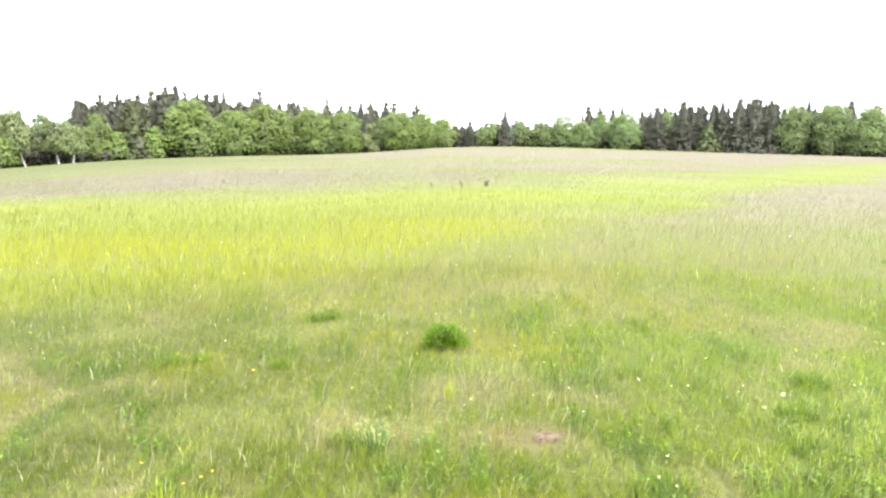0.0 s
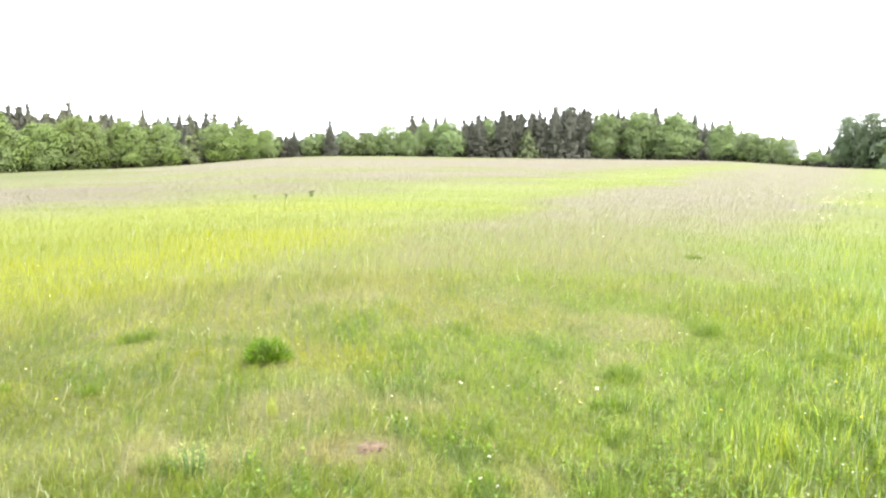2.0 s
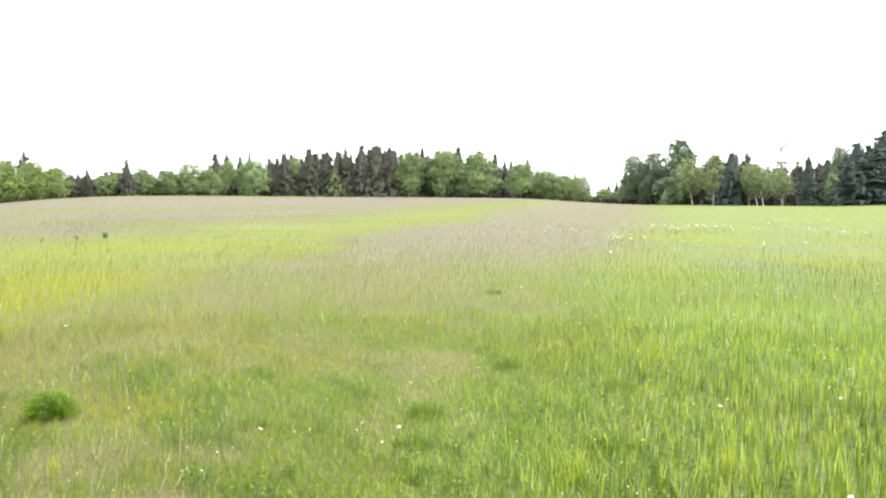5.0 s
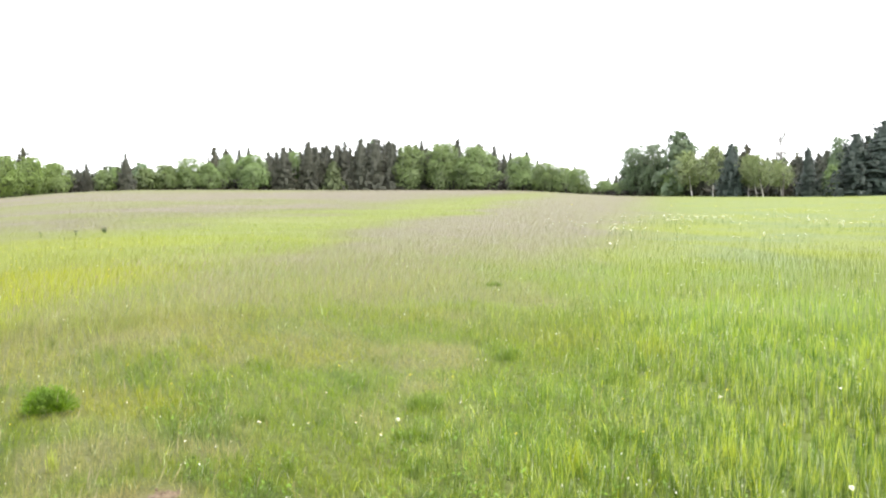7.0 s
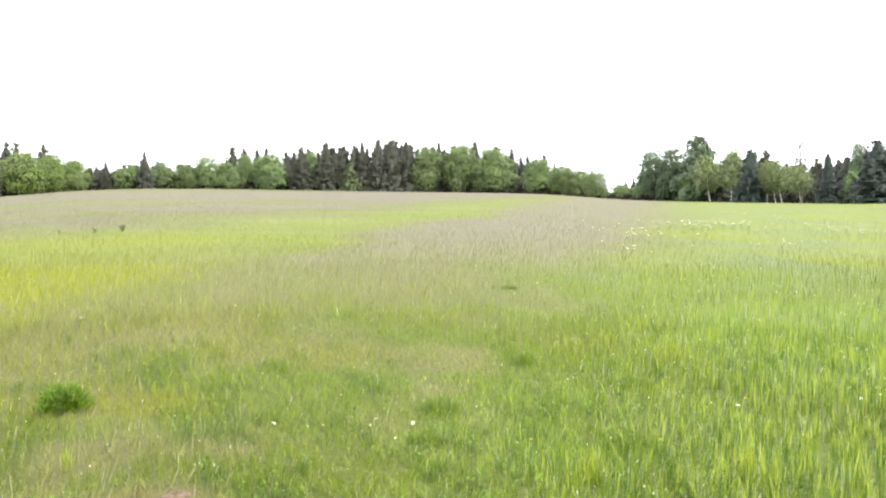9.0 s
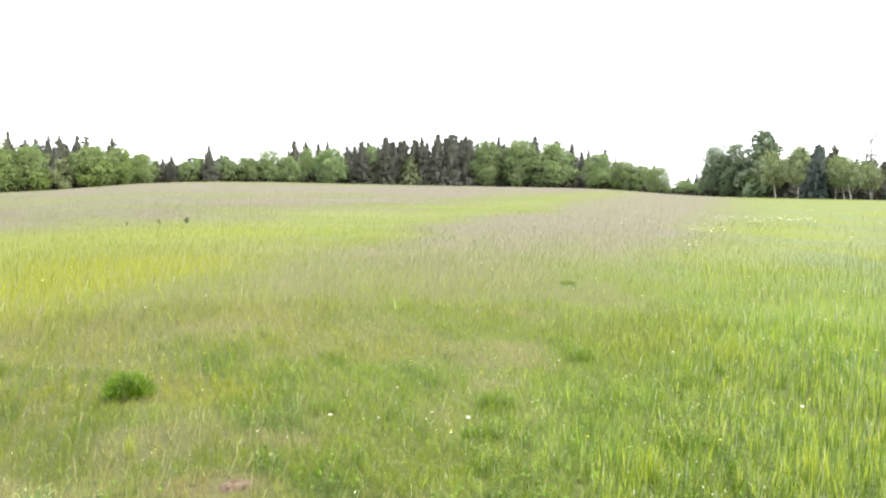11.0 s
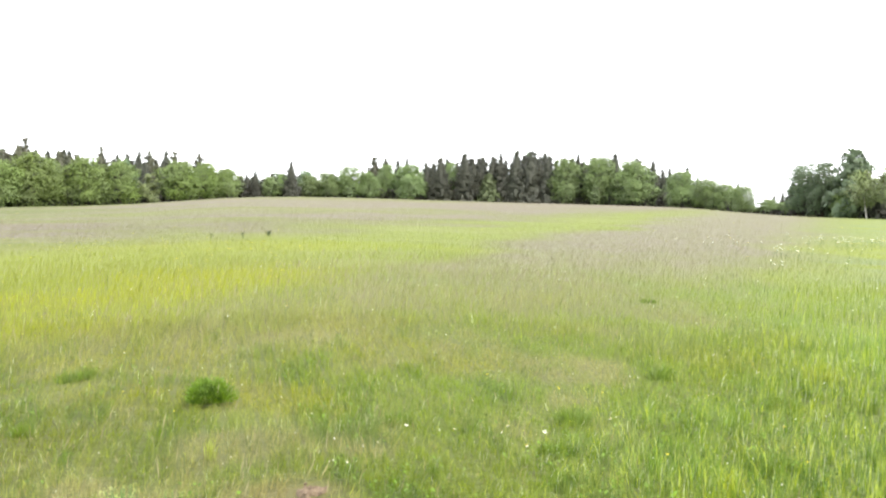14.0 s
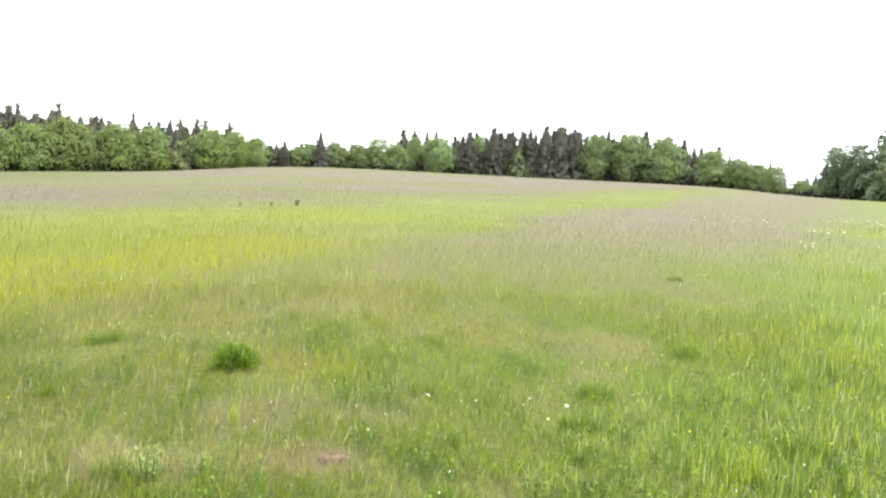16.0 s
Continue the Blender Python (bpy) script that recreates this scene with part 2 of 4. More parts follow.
def sward_colour(x, y):
    """The colour of the blades at x, y."""
    fresh, yellow, purple, far = [w[:, None] for w in zones(x, y)]
    r = np.hypot(x, y)[:, None]
    near = step(-r, -17, -7)
    p1, p2 = patches(x, y, 1.1, 3)[:, None], patches(x, y, 0.4, 4)[:, None]
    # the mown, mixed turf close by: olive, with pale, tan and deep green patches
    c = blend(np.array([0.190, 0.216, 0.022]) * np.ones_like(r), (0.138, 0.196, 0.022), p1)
    # darker olive to the left and close by, part of it painted lens vignetting
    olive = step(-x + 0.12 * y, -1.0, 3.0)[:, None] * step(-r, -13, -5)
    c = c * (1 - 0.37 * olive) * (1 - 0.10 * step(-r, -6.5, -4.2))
    c = blend(c, (0.240, 0.258, 0.072), 0.48 * near * step(mottle(x, y, 0.55, 21), 0.50, 0.72)[:, None])
    tan = step(mottle(x, y * 0.8, 0.62, 6), 0.53, 0.74)[:, None] * near * (1 - 0.4 * step(y, 7, 11)[:, None])
    c = blend(c, (0.270, 0.236, 0.106), 0.52 * tan)
    c = blend(c, (0.196, 0.206, 0.012), 0.55 * near * step(mottle(x, y, 0.8, 24), 0.56, 0.74)[:, None])
    wisps = step(mottle(x * 1.5, y * 0.45, 1.1, 36), 0.44, 0.70)[:, None] * step(r, 5.5, 9)
    c = blend(c, (0.226, 0.200, 0.104), 0.34 * wisps)
    scrape = step(-np.hypot((x - BARE[0] + 0.12) * 0.7, y - BARE[1]), -0.32, -0.08)[:, None]
    c = blend(c, (0.26, 0.20, 0.10), 0.6 * scrape)
    clump = step(tuftness(x, y), 0.56, 0.76)[:, None] * (0.15 + 0.85 * step(-r, -11, -5))
    c = blend(c, (0.066, 0.128, 0.009), 0.66 * clump)
    c = blend(c, blend(blend(np.array([0.232, 0.212, 0.122]) * np.ones_like(r), (0.228, 0.194, 0.150), step(r, 14, 30)), blend(np.array([0.200, 0.224, 0.070]) * np.ones_like(r), (0.210, 0.200, 0.112), step(r, 14, 30)), p2) * (1 - 0.05 * step(r, 12, 24)), (0.58 + 0.34 * step(r, 10, 22)) * purple)
    # the buttercup belt: deep yellow drifts, green and pale swathes laid by the wind
    drift = step(mottle(x * 0.55, y, 3.2, 26), 0.46, 0.68)[:, None] * (1 - 0.85 * step(r, 18, 32))
    swathe = mottle(x * 0.25 - y * 0.06, y * 0.9, 2.6, 14)[:, None]
    belt = blend(np.array([0.166, 0.204, 0.026]) * np.ones_like(r), (0.198, 0.220, 0.056), step(swathe, 0.40, 0.70) * (1 - 0.5 * step(-x, -3, 3)[:, None]))
    gold = step(-x, -5, 2)[:, None] * (1 - 0.5 * step(r, 24, 40))   # more buttercups away from the fresh grass
    belt = blend(belt, (0.198, 0.226, 0.016), 0.62 * gold)
    belt = blend(belt, blend(np.array([0.222, 0.252, 0.010]) * np.ones_like(r), (0.232, 0.246, 0.010), gold), 0.66 * drift) * 1.06
    c = blend(c, belt, yellow)
    bands = blend(np.array([0.166, 0.184, 0.050]) * np.ones_like(r), (0.200, 0.172, 0.122), streaks(x, y)[:, None])
    verge = step(-np.degrees(np.arctan2(x, y)) + 14 * (mottle(x * 0.2, y, 14, 38) - 0.5), 3, 20)[:, None] * step(r, 65, 120)
    bands = blend(bands, (0.128, 0.152, 0.038), 0.8 * verge)
    c = blend(c, bands * (0.90 + 0.2 * swathe) * (1 - 0.09 * step(-x, 5, 40)[:, None]), far)
    # the fresh green to one side
    green = np.array([0.160, 0.250, 0.036]) * (0.72 + 0.5 * p1) * (1 - 0.5 * p2) + np.array([0.255, 0.296, 0.036]) * 0.5 * p2
    dark_patch = step(dark_patches(x, y), 0.48, 0.68)[:, None] * step(-r, -20, -6)
    green = blend(green, green * np.array([0.56, 0.66, 0.52]), 1.25 * dark_patch * (1 - 0.45 * step(r, 6, 14)))
    off = step(r, 8, 22)
    lush, grey = step(mottle(x, y * 0.5, 2.2, 28), 0.44, 0.68)[:, None], step(mottle(x, y * 0.5, 2.6, 33), 0.50, 0.72)[:, None]
    swards = blend(blend(np.array([0.206, 0.244, 0.060]) * np.ones_like(r), (0.212, 0.252, 0.022), 0.85 * lush), (0.176, 0.222, 0.084), 0.8 * grey)
    green = blend(green, swards, off)
    return blend(c, green, fresh)


# ---- mesh helpers ----
def mesh_of(name, verts, tris, tint=None):
    """A mesh from arrays of corners and triangles, with a tint for each corner."""
    me = bpy.data.meshes.new(name)
    verts, tris = np.asarray(verts, np.float32), np.asarray(tris, np.int32)
    me.vertices.add(len(verts))
    me.vertices.foreach_set("co", verts.ravel())
    me.loops.add(tris.size)
    me.loops.foreach_set("vertex_index", tris.ravel())
    me.polygons.add(len(tris))
    me.polygons.foreach_set("loop_start", np.arange(0, tris.size, 3, dtype=np.int32))
    if tint is not None:
        rgba = np.full((len(verts), 4), 0.5, np.float32)   # the fourth value: how far the blades blur into one canopy
        rgba[:, :tint.shape[1]] = tint
        me.color_attributes.new("tint", "FLOAT_COLOR", "POINT").data.foreach_set("color", rgba.ravel())
    me.update(calc_edges=True)
    me.validate()
    return me


def part(name, me, mat, parent=None, label=""):
    """One mesh object, under a thing or a part."""
    ob = new(name, me)
    if not me.materials:
        me.materials.append(mat)
    if parent is not None:
        ob.parent = parent
    return tagged(ob, label=label)


def tube(path, radii, sides=7):
    """Corners and triangles of a tapered round limb along a path."""
    path = np.asarray(path, float)
    v, t = [], []
    for k, (p, r) in enumerate(zip(path, radii)):
        d = path[min(k + 1, len(path) - 1)] - path[max(k - 1, 0)]
        d = d / (np.linalg.norm(d) + 1e-9)
        a = np.cross(d, (0.3, 1, 0.1))
        a /= np.linalg.norm(a) + 1e-9
        b = np.cross(d, a)
        for s in range(sides):
            w = 2 * math.pi * s / sides
            v.append(p + r * (math.cos(w) * a + math.sin(w) * b))
    for k in range(len(path) - 1):
        for s in range(sides):
            i, j = k * sides + s, k * sides + (s + 1) % sides
            t += [(i, j, i + sides), (j, j + sides, i + sides)]
    end = len(v)
    v.append(path[-1])
    t += [(end - 1 - sides + s, end - 1 - sides + (s + 1) % sides, end) for s in range(sides)]
    return np.array(v), np.array(t)


def joined(pieces):
    v, t, n = [], [], 0
    for a, b in pieces:
        v.append(a)
        t.append(b + n)
        n += len(a)
    return np.concatenate(v), np.concatenate(t)


def sprays(centres, normals, size, rng, stretch=1.4, along=None):
    """Small bent leaf sprays (two triangles each) at the centres, facing the normals."""
    n = len(centres)
    up = rng.normal(size=(n, 3))
    a = np.cross(normals, up)
    if along is not None:
        a = along - normals * (along * normals).sum(1, keepdims=True)
    a /= np.linalg.norm(a, axis=1, keepdims=True) + 1e-9
    b = np.cross(normals, a)
    s = (size * rng.uniform(0.6, 1.4, n))[:, None]
    a, b = a * s * stretch, b * s
    k = normals * s * 0.35
    v = np.stack([centres - a * 0.5, centres - b * 0.5 + k, centres + b * 0.5 + k, centres + a * 0.5 - k * 0.4], 1).reshape(-1, 3)
    i = np.arange(n)[:, None] * 4
    t = np.concatenate([i + np.array([[0, 1, 2]]), i + np.array([[2, 1, 3]])], 0)
    return v, t


# ---- ground: one sheet to the horizon ----
def ground_sheet():
    rings = np.concatenate([np.linspace(0.4, 12, 70), np.geomspace(12.4, 300, 110), np.geomspace(330, 3500, 14)])
    turns = np.radians(np.concatenate([np.linspace(-45, 65, 160), np.linspace(67, 313, 84)]))
    rr, aa = np.meshgrid(rings, turns, indexing="ij")
    x, y = (rr * np.sin(aa)).ravel(), (rr * np.cos(aa)).ravel()
    v = np.stack([x, y, height(x, y)], 1)
    v = np.concatenate([v, [[0, 0, float(height(0, 0))]]])
    n, w = len(rings), len(turns)
    i, j = np.meshgrid(np.arange(n - 1), np.arange(w), indexing="ij")
    a, b = i * w + j, i * w + (j + 1) % w
    t = np.concatenate([np.stack([a, a + w, b], -1).reshape(-1, 3), np.stack([b, a + w, b + w], -1).reshape(-1, 3)])
    t = np.concatenate([t, [(len(v) - 1, k, (k + 1) % w) for k in range(w)]])
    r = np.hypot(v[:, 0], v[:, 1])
    # darker than the sward: thatch, plus painted shade to match the dim blades
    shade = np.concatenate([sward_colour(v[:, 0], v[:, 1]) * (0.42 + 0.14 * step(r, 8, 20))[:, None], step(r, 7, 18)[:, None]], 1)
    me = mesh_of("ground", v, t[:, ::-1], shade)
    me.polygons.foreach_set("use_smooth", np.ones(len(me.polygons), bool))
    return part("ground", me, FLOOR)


tagged(ground_sheet(), "gently rising meadow floor of thatch and soil", "ground", kind="structure")

rng = np.random.RandomState(11)


def scatter(n, near, far, bearing_lo=-40, bearing_hi=62):
    """Places spread so that nearer ground gets more."""
    k, (u0, v0) = np.arange(n), rng.rand(2)
    u, v = (u0 + k * 0.7548776662466927) % 1, (v0 + k * 0.5698402909980532) % 1   # evenly strewn, with no clusters
    u, v = [np.clip(w + rng.uniform(-0.55, 0.55, n) / math.sqrt(n), 0, 1) for w in (u, v)]
    r = np.exp(math.log(near) + u * math.log(far / near)) if near else far * np.sqrt(u)
    a = np.radians(bearing_lo + v * (bearing_hi - bearing_lo))
    o = rng.permutation(n)
    r, a = r[o], a[o]
    return r * np.sin(a), r * np.cos(a), r


def in_field(x, y, margin=1.0):
    return np.hypot(x, y) < edge_distance(np.degrees(np.arctan2(x, y))) + margin


def blades(x, y, h, w, lean, tint, droop=0.35):
    """Bent, tapering blades: five corners each."""
    n = len(x)
    z = height(x, y) - 0.01
    face = rng.uniform(0, 2 * math.pi, n)
    side = np.stack([np.cos(face), np.sin(face), np.zeros(n)], 1) * (w * 0.5)[:, None]
    base = np.stack([x, y, z], 1)
    bend = lean * h[:, None]
    mid = base + np.stack([bend[:, 0] * 0.3, bend[:, 1] * 0.3, h * 0.55], 1)
    tip = base + np.stack([bend[:, 0], bend[:, 1], h * (1 - droop * np.hypot(lean[:, 0], lean[:, 1]))], 1)
    v = np.stack([base - side, base + side, mid - side * 0.8, mid + side * 0.8, tip], 1).reshape(-1, 3)
    i = np.arange(n)[:, None] * 5
    t = np.concatenate([i + np.array([[0, 1, 2]]), i + np.array([[1, 3, 2]]), i + np.array([[2, 3, 4]])])
    return mesh_of("blades", v, t, np.repeat(tint, 5, 0))


def tufted(x, y, cell, pull):
    """Draws places together into tufts about a cell apart."""
    i, j = np.floor(x / cell).astype(int), np.floor(y / cell).astype(int)
    cx, cy = (i + LATTICE[i % 64, j % 64]) * cell, (j + LATTICE[(j + 7) % 64, (i + 3) % 64]) * cell
    return x + (cx - x) * pull, y + (cy - y) * pull


def lay_grass(n, near, far, bearing_lo=-40, bearing_hi=62, broad=1.0):
    x, y, r = scatter(n, near, far, bearing_lo, bearing_hi)
    if near > 0:
        pull = (0.25 + 0.35 * zones(x, y)[0]) * (1 - step(r, 8, 14))
        x, y = tufted(x, y, 0.11, pull)
    ok = in_field(x, y) & (rng.rand(n) < 1 - 0.55 * step(r, 12, 26) - 0.25 * step(r, 26, 60)) & (rng.rand(n) < step(np.hypot(x - BARE[0], (y - BARE[1]) * 0.7), 0.05, 0.22))
    x, y, r = x[ok], y[ok], r[ok]
    fresh, yellow, purple, far_w = zones(x, y)
    big = patches(x, y, 1.6, 8)
    h = 0.080 + 0.09 * big + 0.105 * fresh + 0.10 * yellow + 0.11 * purple + 0.10 * far_w
    h *= 0.62 + (0.38 - 0.22 * fresh) * step(r, 5.5, 13)   # shorter where it was mown last
    even = step(r, 7, 18)   # far off only the canopy of the sward is seen
    h *= 1 - 0.55 * step(r, 10, 30)
    h *= (1 - 0.45 * (1 - 0.45 * even)) + (0.80 - 0.55 * even) * rng.rand(len(x))
    h *= (0.45 + 1.1 * tuftness(x, y)) * (1 - even) + even * (0.85 + 0.4 * patches(x * 0.3, y, 1.2, 14))   # tufts and hollows
    w = broad * 0.0028 * np.maximum(1, r / 5.0) ** 0.72 * rng.uniform(0.6, 1.4, len(x)) * (1 + 0.2 * fresh)
    lean = rng.normal(size=(len(x), 2)) * ((0.46 - 0.35 * fresh) * (1 - 0.45 * even))[:, None] + np.stack([(0.10 + 0.12 * even) * (1 - fresh) + 0.03 * fresh, 0 * r], 1)
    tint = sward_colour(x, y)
    near = 1 / (1 + (r / 8.5) ** 3)   # single blades tell apart only close by
    pick = rng.rand(len(x)) / (near + 1e-6)
    lime, deep, dry = pick < 0.15 * fresh + 0.010, (pick > 0.2) & (pick < 0.35 + 0.28 * fresh), (pick > 0.66) & (pick < 0.70 - 0.04 * fresh)
    pale = (pick > 0.70) & (pick < 0.72 + 0.07 * fresh)
    h[lime] *= 1 + 0.30 * fresh[lime]
    tint[lime] = np.array([0.325, 0.382, 0.040])
    w[lime] *= 1.15
    # the sky's sheen on some blades is painted as a pale tint
    tint[pale] = np.array([0.38, 0.42, 0.24])
    tint[deep] *= np.array([0.38, 0.50, 0.40])
    tint[dry] = np.array([0.27, 0.228, 0.105])
    tint *= (1 + (0.03 + 0.32 * near) * rng.uniform(-1, 1, len(x)))[:, None]
    tint *= (1 - 0.05 * step(r, 8, 20))[:, None]
    tint = np.concatenate([tint, 0.54 + 0.38 * step(r, 9, 22)[:, None]], 1)
    return part("meadow_grass", blades(x, y, h, w, lean, tint), GRASS)


for n, near, far, lo, hi, broad in ((205000, 2.8, 268, -40, 62, 1.1), (150000, 3.0, 10.5, -31, 54, 0.74), (24000, 2.8, 90, 62, 320, 4.2), (40000, 0.0, 3.0, -180, 180, 1.3)):
    tagged(lay_grass(n, near, far, lo, hi, broad), "knee-high mixed meadow grass, olive to bright green", "grass", kind="stuff")


def lay_seed_heads(n, near, far):
    """Flowering grass: a thin culm and a loose purplish head, thick in the seeding belts."""
    x, y, r = scatter(n, near, far)
    fresh, yellow, purple, far_w = zones(x, y)
    ok = in_field(x, y) & (rng.rand(n) < 0.010 * (1 - fresh) + 0.035 * step(r, 6, 14) + 0.52 * purple * (1 - 0.82 * step(r, 8, 18)) + 0.55 * far_w * streaks(x, y) * (1 - 0.8 * step(r, 24, 55)) - 0.03 * fresh - 0.035 * yellow)
    x, y, r, purple = x[ok], y[ok], r[ok], purple[ok]
    n = len(x)
    grow = np.maximum(1, r / 6.5) ** 0.8
    h = rng.uniform(0.22, 0.48, n) * (1 - 0.3 * step(r, 10, 25)) + 0.09 * step(r, 10, 25)
    z = height(x, y)
    lean = rng.normal(size=(n, 2)) * 0.16 + np.stack([0.16 + 0.30 * step(r, 8, 20), 0 * r - 0.03], 1)
    face = rng.uniform(0, math.pi, n)
    side = np.stack([np.cos(face), np.sin(face), np.zeros(n)], 1)
    base = np.stack([x, y, z], 1)
    top = base + np.stack([lean[:, 0] * h, lean[:, 1] * h, h], 1)
    neck = base + (top - base) * 0.74
    belly = base + (top - base) * 0.86
    ws, wh = (0.0007 * grow)[:, None], (0.0019 * grow * rng.uniform(0.6, 1.5, n))[:, None]
    v = np.stack([base - side * ws, base + side * ws, neck, belly - side * wh, belly + side * wh, top], 1).reshape(-1, 3)
    i = np.arange(n)[:, None] * 6
    t = np.concatenate([i + np.array([[0, 1, 2]]), i + np.array([[2, 4, 3]]), i + np.array([[3, 4, 5]])])
    stem = np.array([0.17, 0.185, 0.05])
    head = blend(blend(np.array([0.215, 0.196, 0.100]) * np.ones((n, 1)), (0.212, 0.184, 0.124), step(r, 6, 12)[:, None]), sward_colour(x, y), 0.45 * step(r, 9, 25)[:, None]) * (1 + 0.2 * rng.uniform(-1, 1, (n, 1)) / (1 + (r[:, None] / 20) ** 2))
    tint = np.stack([np.tile(stem, (n, 1))] * 2 + [head] * 4, 1).reshape(-1, 3)
    tint = np.concatenate([tint, np.repeat(0.50 + 0.34 * step(r, 8, 22), 6)[:, None]], 1)
    return part("seeding_grass", mesh_of("seeding_grass", v, t, tint), SEED)


tagged(lay_seed_heads(300000, 3.2, 262), "tall seeding grass with purplish brown heads", "grass", kind="stuff")


def lay_buttercups(n):
    """Small yellow cups of five petals held over the grass."""
    x, y, r = scatter(n, 3.5, 90)
    fresh, yellow, purple, far_w = zones(x, y)
    ok = rng.rand(n) < yellow * (1 - step(r, 18, 36)) * (0.25 + 0.75 * step(patches(x, y, 4, 9), 0.35, 0.6)) * 0.15 + 0.0025 * fresh + 0.001
    x, y, r = x[ok], y[ok], r[ok]
    n = len(x)
    size = 0.0065 * np.maximum(1, r / 10) * rng.uniform(0.8, 1.3, n)
    c = np.stack([x, y, height(x, y) + rng.uniform(0.20, 0.34, n)], 1)
    ring = [np.stack([np.cos(2 * math.pi * k / 5) * size, np.sin(2 * math.pi * k / 5) * size, size * 0.55], 1) + c for k in range(5)]
    v = np.stack([c] + ring, 1).reshape(-1, 3)
    i = np.arange(n)[:, None] * 6
    t = np.concatenate([i + np.array([[0, 1 + k, 1 + (k + 1) % 5]]) for k in range(5)])
    return part("buttercups", mesh_of("buttercups", v, t), PETAL_YELLOW)


tagged(lay_buttercups(45000), "many small yellow buttercup flowers in the grass", "flowers", kind="stuff")


def lay_herb_leaves(n):
    """Low broad leaves of clover and plantain, in patches under the grass."""
    x, y, r = scatter(n, 2.8, 11, -32, 54)
    fresh, yellow, purple, far_w = zones(x, y)
    ok = rng.rand(n) < np.maximum(step(dark_patches(x, y), 0.46, 0.66) * step(fresh, 0.02, 0.3), 0.6 * step(tuftness(x, y), 0.56, 0.74))
    x, y, r = x[ok], y[ok], r[ok]
    n = len(x)
    turn, size = rng.uniform(0, 2 * math.pi, n), 0.017 * rng.uniform(0.6, 1.5, n)
    out = np.stack([np.cos(turn), np.sin(turn), rng.uniform(-0.1, 0.7, n)], 1) * size[:, None]
    side = np.stack([-np.sin(turn), np.cos(turn), rng.normal(size=n) * 0.3], 1) * (size * 0.38)[:, None]
    c = np.stack([x, y, height(x, y) + rng.uniform(0.02, 0.11, n)], 1)
    v = np.stack([c, c + out * 0.55 + side, c + out * 0.6 - np.array([0, 0, 0.003]), c + out * 0.55 - side, c + out], 1).reshape(-1, 3)
    i = np.arange(n)[:, None] * 5
    t = np.concatenate([i + np.array([[0, 2, 1]]), i + np.array([[0, 3, 2]]), i + np.array([[1, 2, 4]]), i + np.array([[2, 3, 4]])])
    tint = np.array([0.088, 0.146, 0.022]) * rng.uniform(0.45, 1.8, (n, 1))
    return part("herb_leaves", mesh_of("herb_leaves", v, t, np.repeat(tint, 5, 0)), GRASS)


def lay_florets(n):
    """Pinhead tufts of whitish florets and dry bracts caught on the grass."""
    x, y, r = scatter(n, 3.0, 16, -32, 54)
    fresh = zones(x, y)[0]
    ok = rng.rand(n) < (0.10 + 0.6 * fresh) * step(patches(x, y, 0.9, 31), 0.35, 0.75)
    x, y, r, fresh = x[ok], y[ok], r[ok], fresh[ok]
    n = len(x)
    size = 0.0036 * np.maximum(1, r / 6) ** 0.8 * rng.uniform(0.6, 1.5, n)
    c = np.stack([x, y, height(x, y) + rng.uniform(0.07, 0.15, n) + 0.06 * fresh], 1)
    corners = np.array([[1, 0, 0], [-0.5, 0.87, 0], [-0.5, -0.87, 0], [0.2, 0, 1.4], [0, 0.1, -1.0]])
    v = (c[:, None, :] + corners[None] * size[:, None, None] * rng.uniform(0.6, 1.3, (n, 5, 1))).reshape(-1, 3)
    i = np.arange(n)[:, None] * 5
    t = np.concatenate([i + np.array([f]) for f in ([0, 1, 3], [1, 2, 3], [2, 0, 3], [1, 0, 4], [2, 1, 4], [0, 2, 4])])
    tint = blend(np.array([0.62, 0.64, 0.50]) * np.ones((n, 1)), (0.46, 0.42, 0.28), rng.rand(n, 1))
    return part("florets", mesh_of("florets", v, t, np.repeat(tint, 5, 0)), GRASS)


tagged(lay_florets(5200), "pinhead whitish florets scattered in the grass", "flowers", kind="stuff")
tagged(lay_herb_leaves(48000), "low deep green clover and plantain leaves in patches", "plants", kind="stuff")


# ---- trees ----
def unit(v):
    return v / (np.linalg.norm(v, axis=-1, keepdims=True) + 1e-9)


def limbs_for(rng, top, crown_low, spread, count, r0):
    """A slightly crooked tapered trunk and limbs that reach into the crown."""
    bend = rng.normal(size=2) * 0.02 * top
    path = np.array([[bend[0] * k * k, bend[1] * k * k, top * 0.9 * k] for k in np.linspace(0, 1, 6)])
    path[0, 2] = -0.15
    pieces = [tube(path, np.linspace(r0, r0 * 0.2, 6) * np.array([1.35, 1, 1, 1, 1, 1]), 8)]
    for k in range(count):
        h = rng.uniform(crown_low, 0.8)
        a = rng.uniform(0, 2 * math.pi)
        p = np.array([bend[0] * h * h, bend[1] * h * h, top * 0.9 * h])
        d = np.array([math.cos(a), math.sin(a), rng.uniform(0.4, 1.1)]) * spread * rng.uniform(0.5, 0.9)
        pieces.append(tube([p, p + d * 0.5 + np.array([0, 0, 0.03 * top]), p + d], [r0 * 0.4, r0 * 0.22, r0 * 0.06], 5))
    return pieces


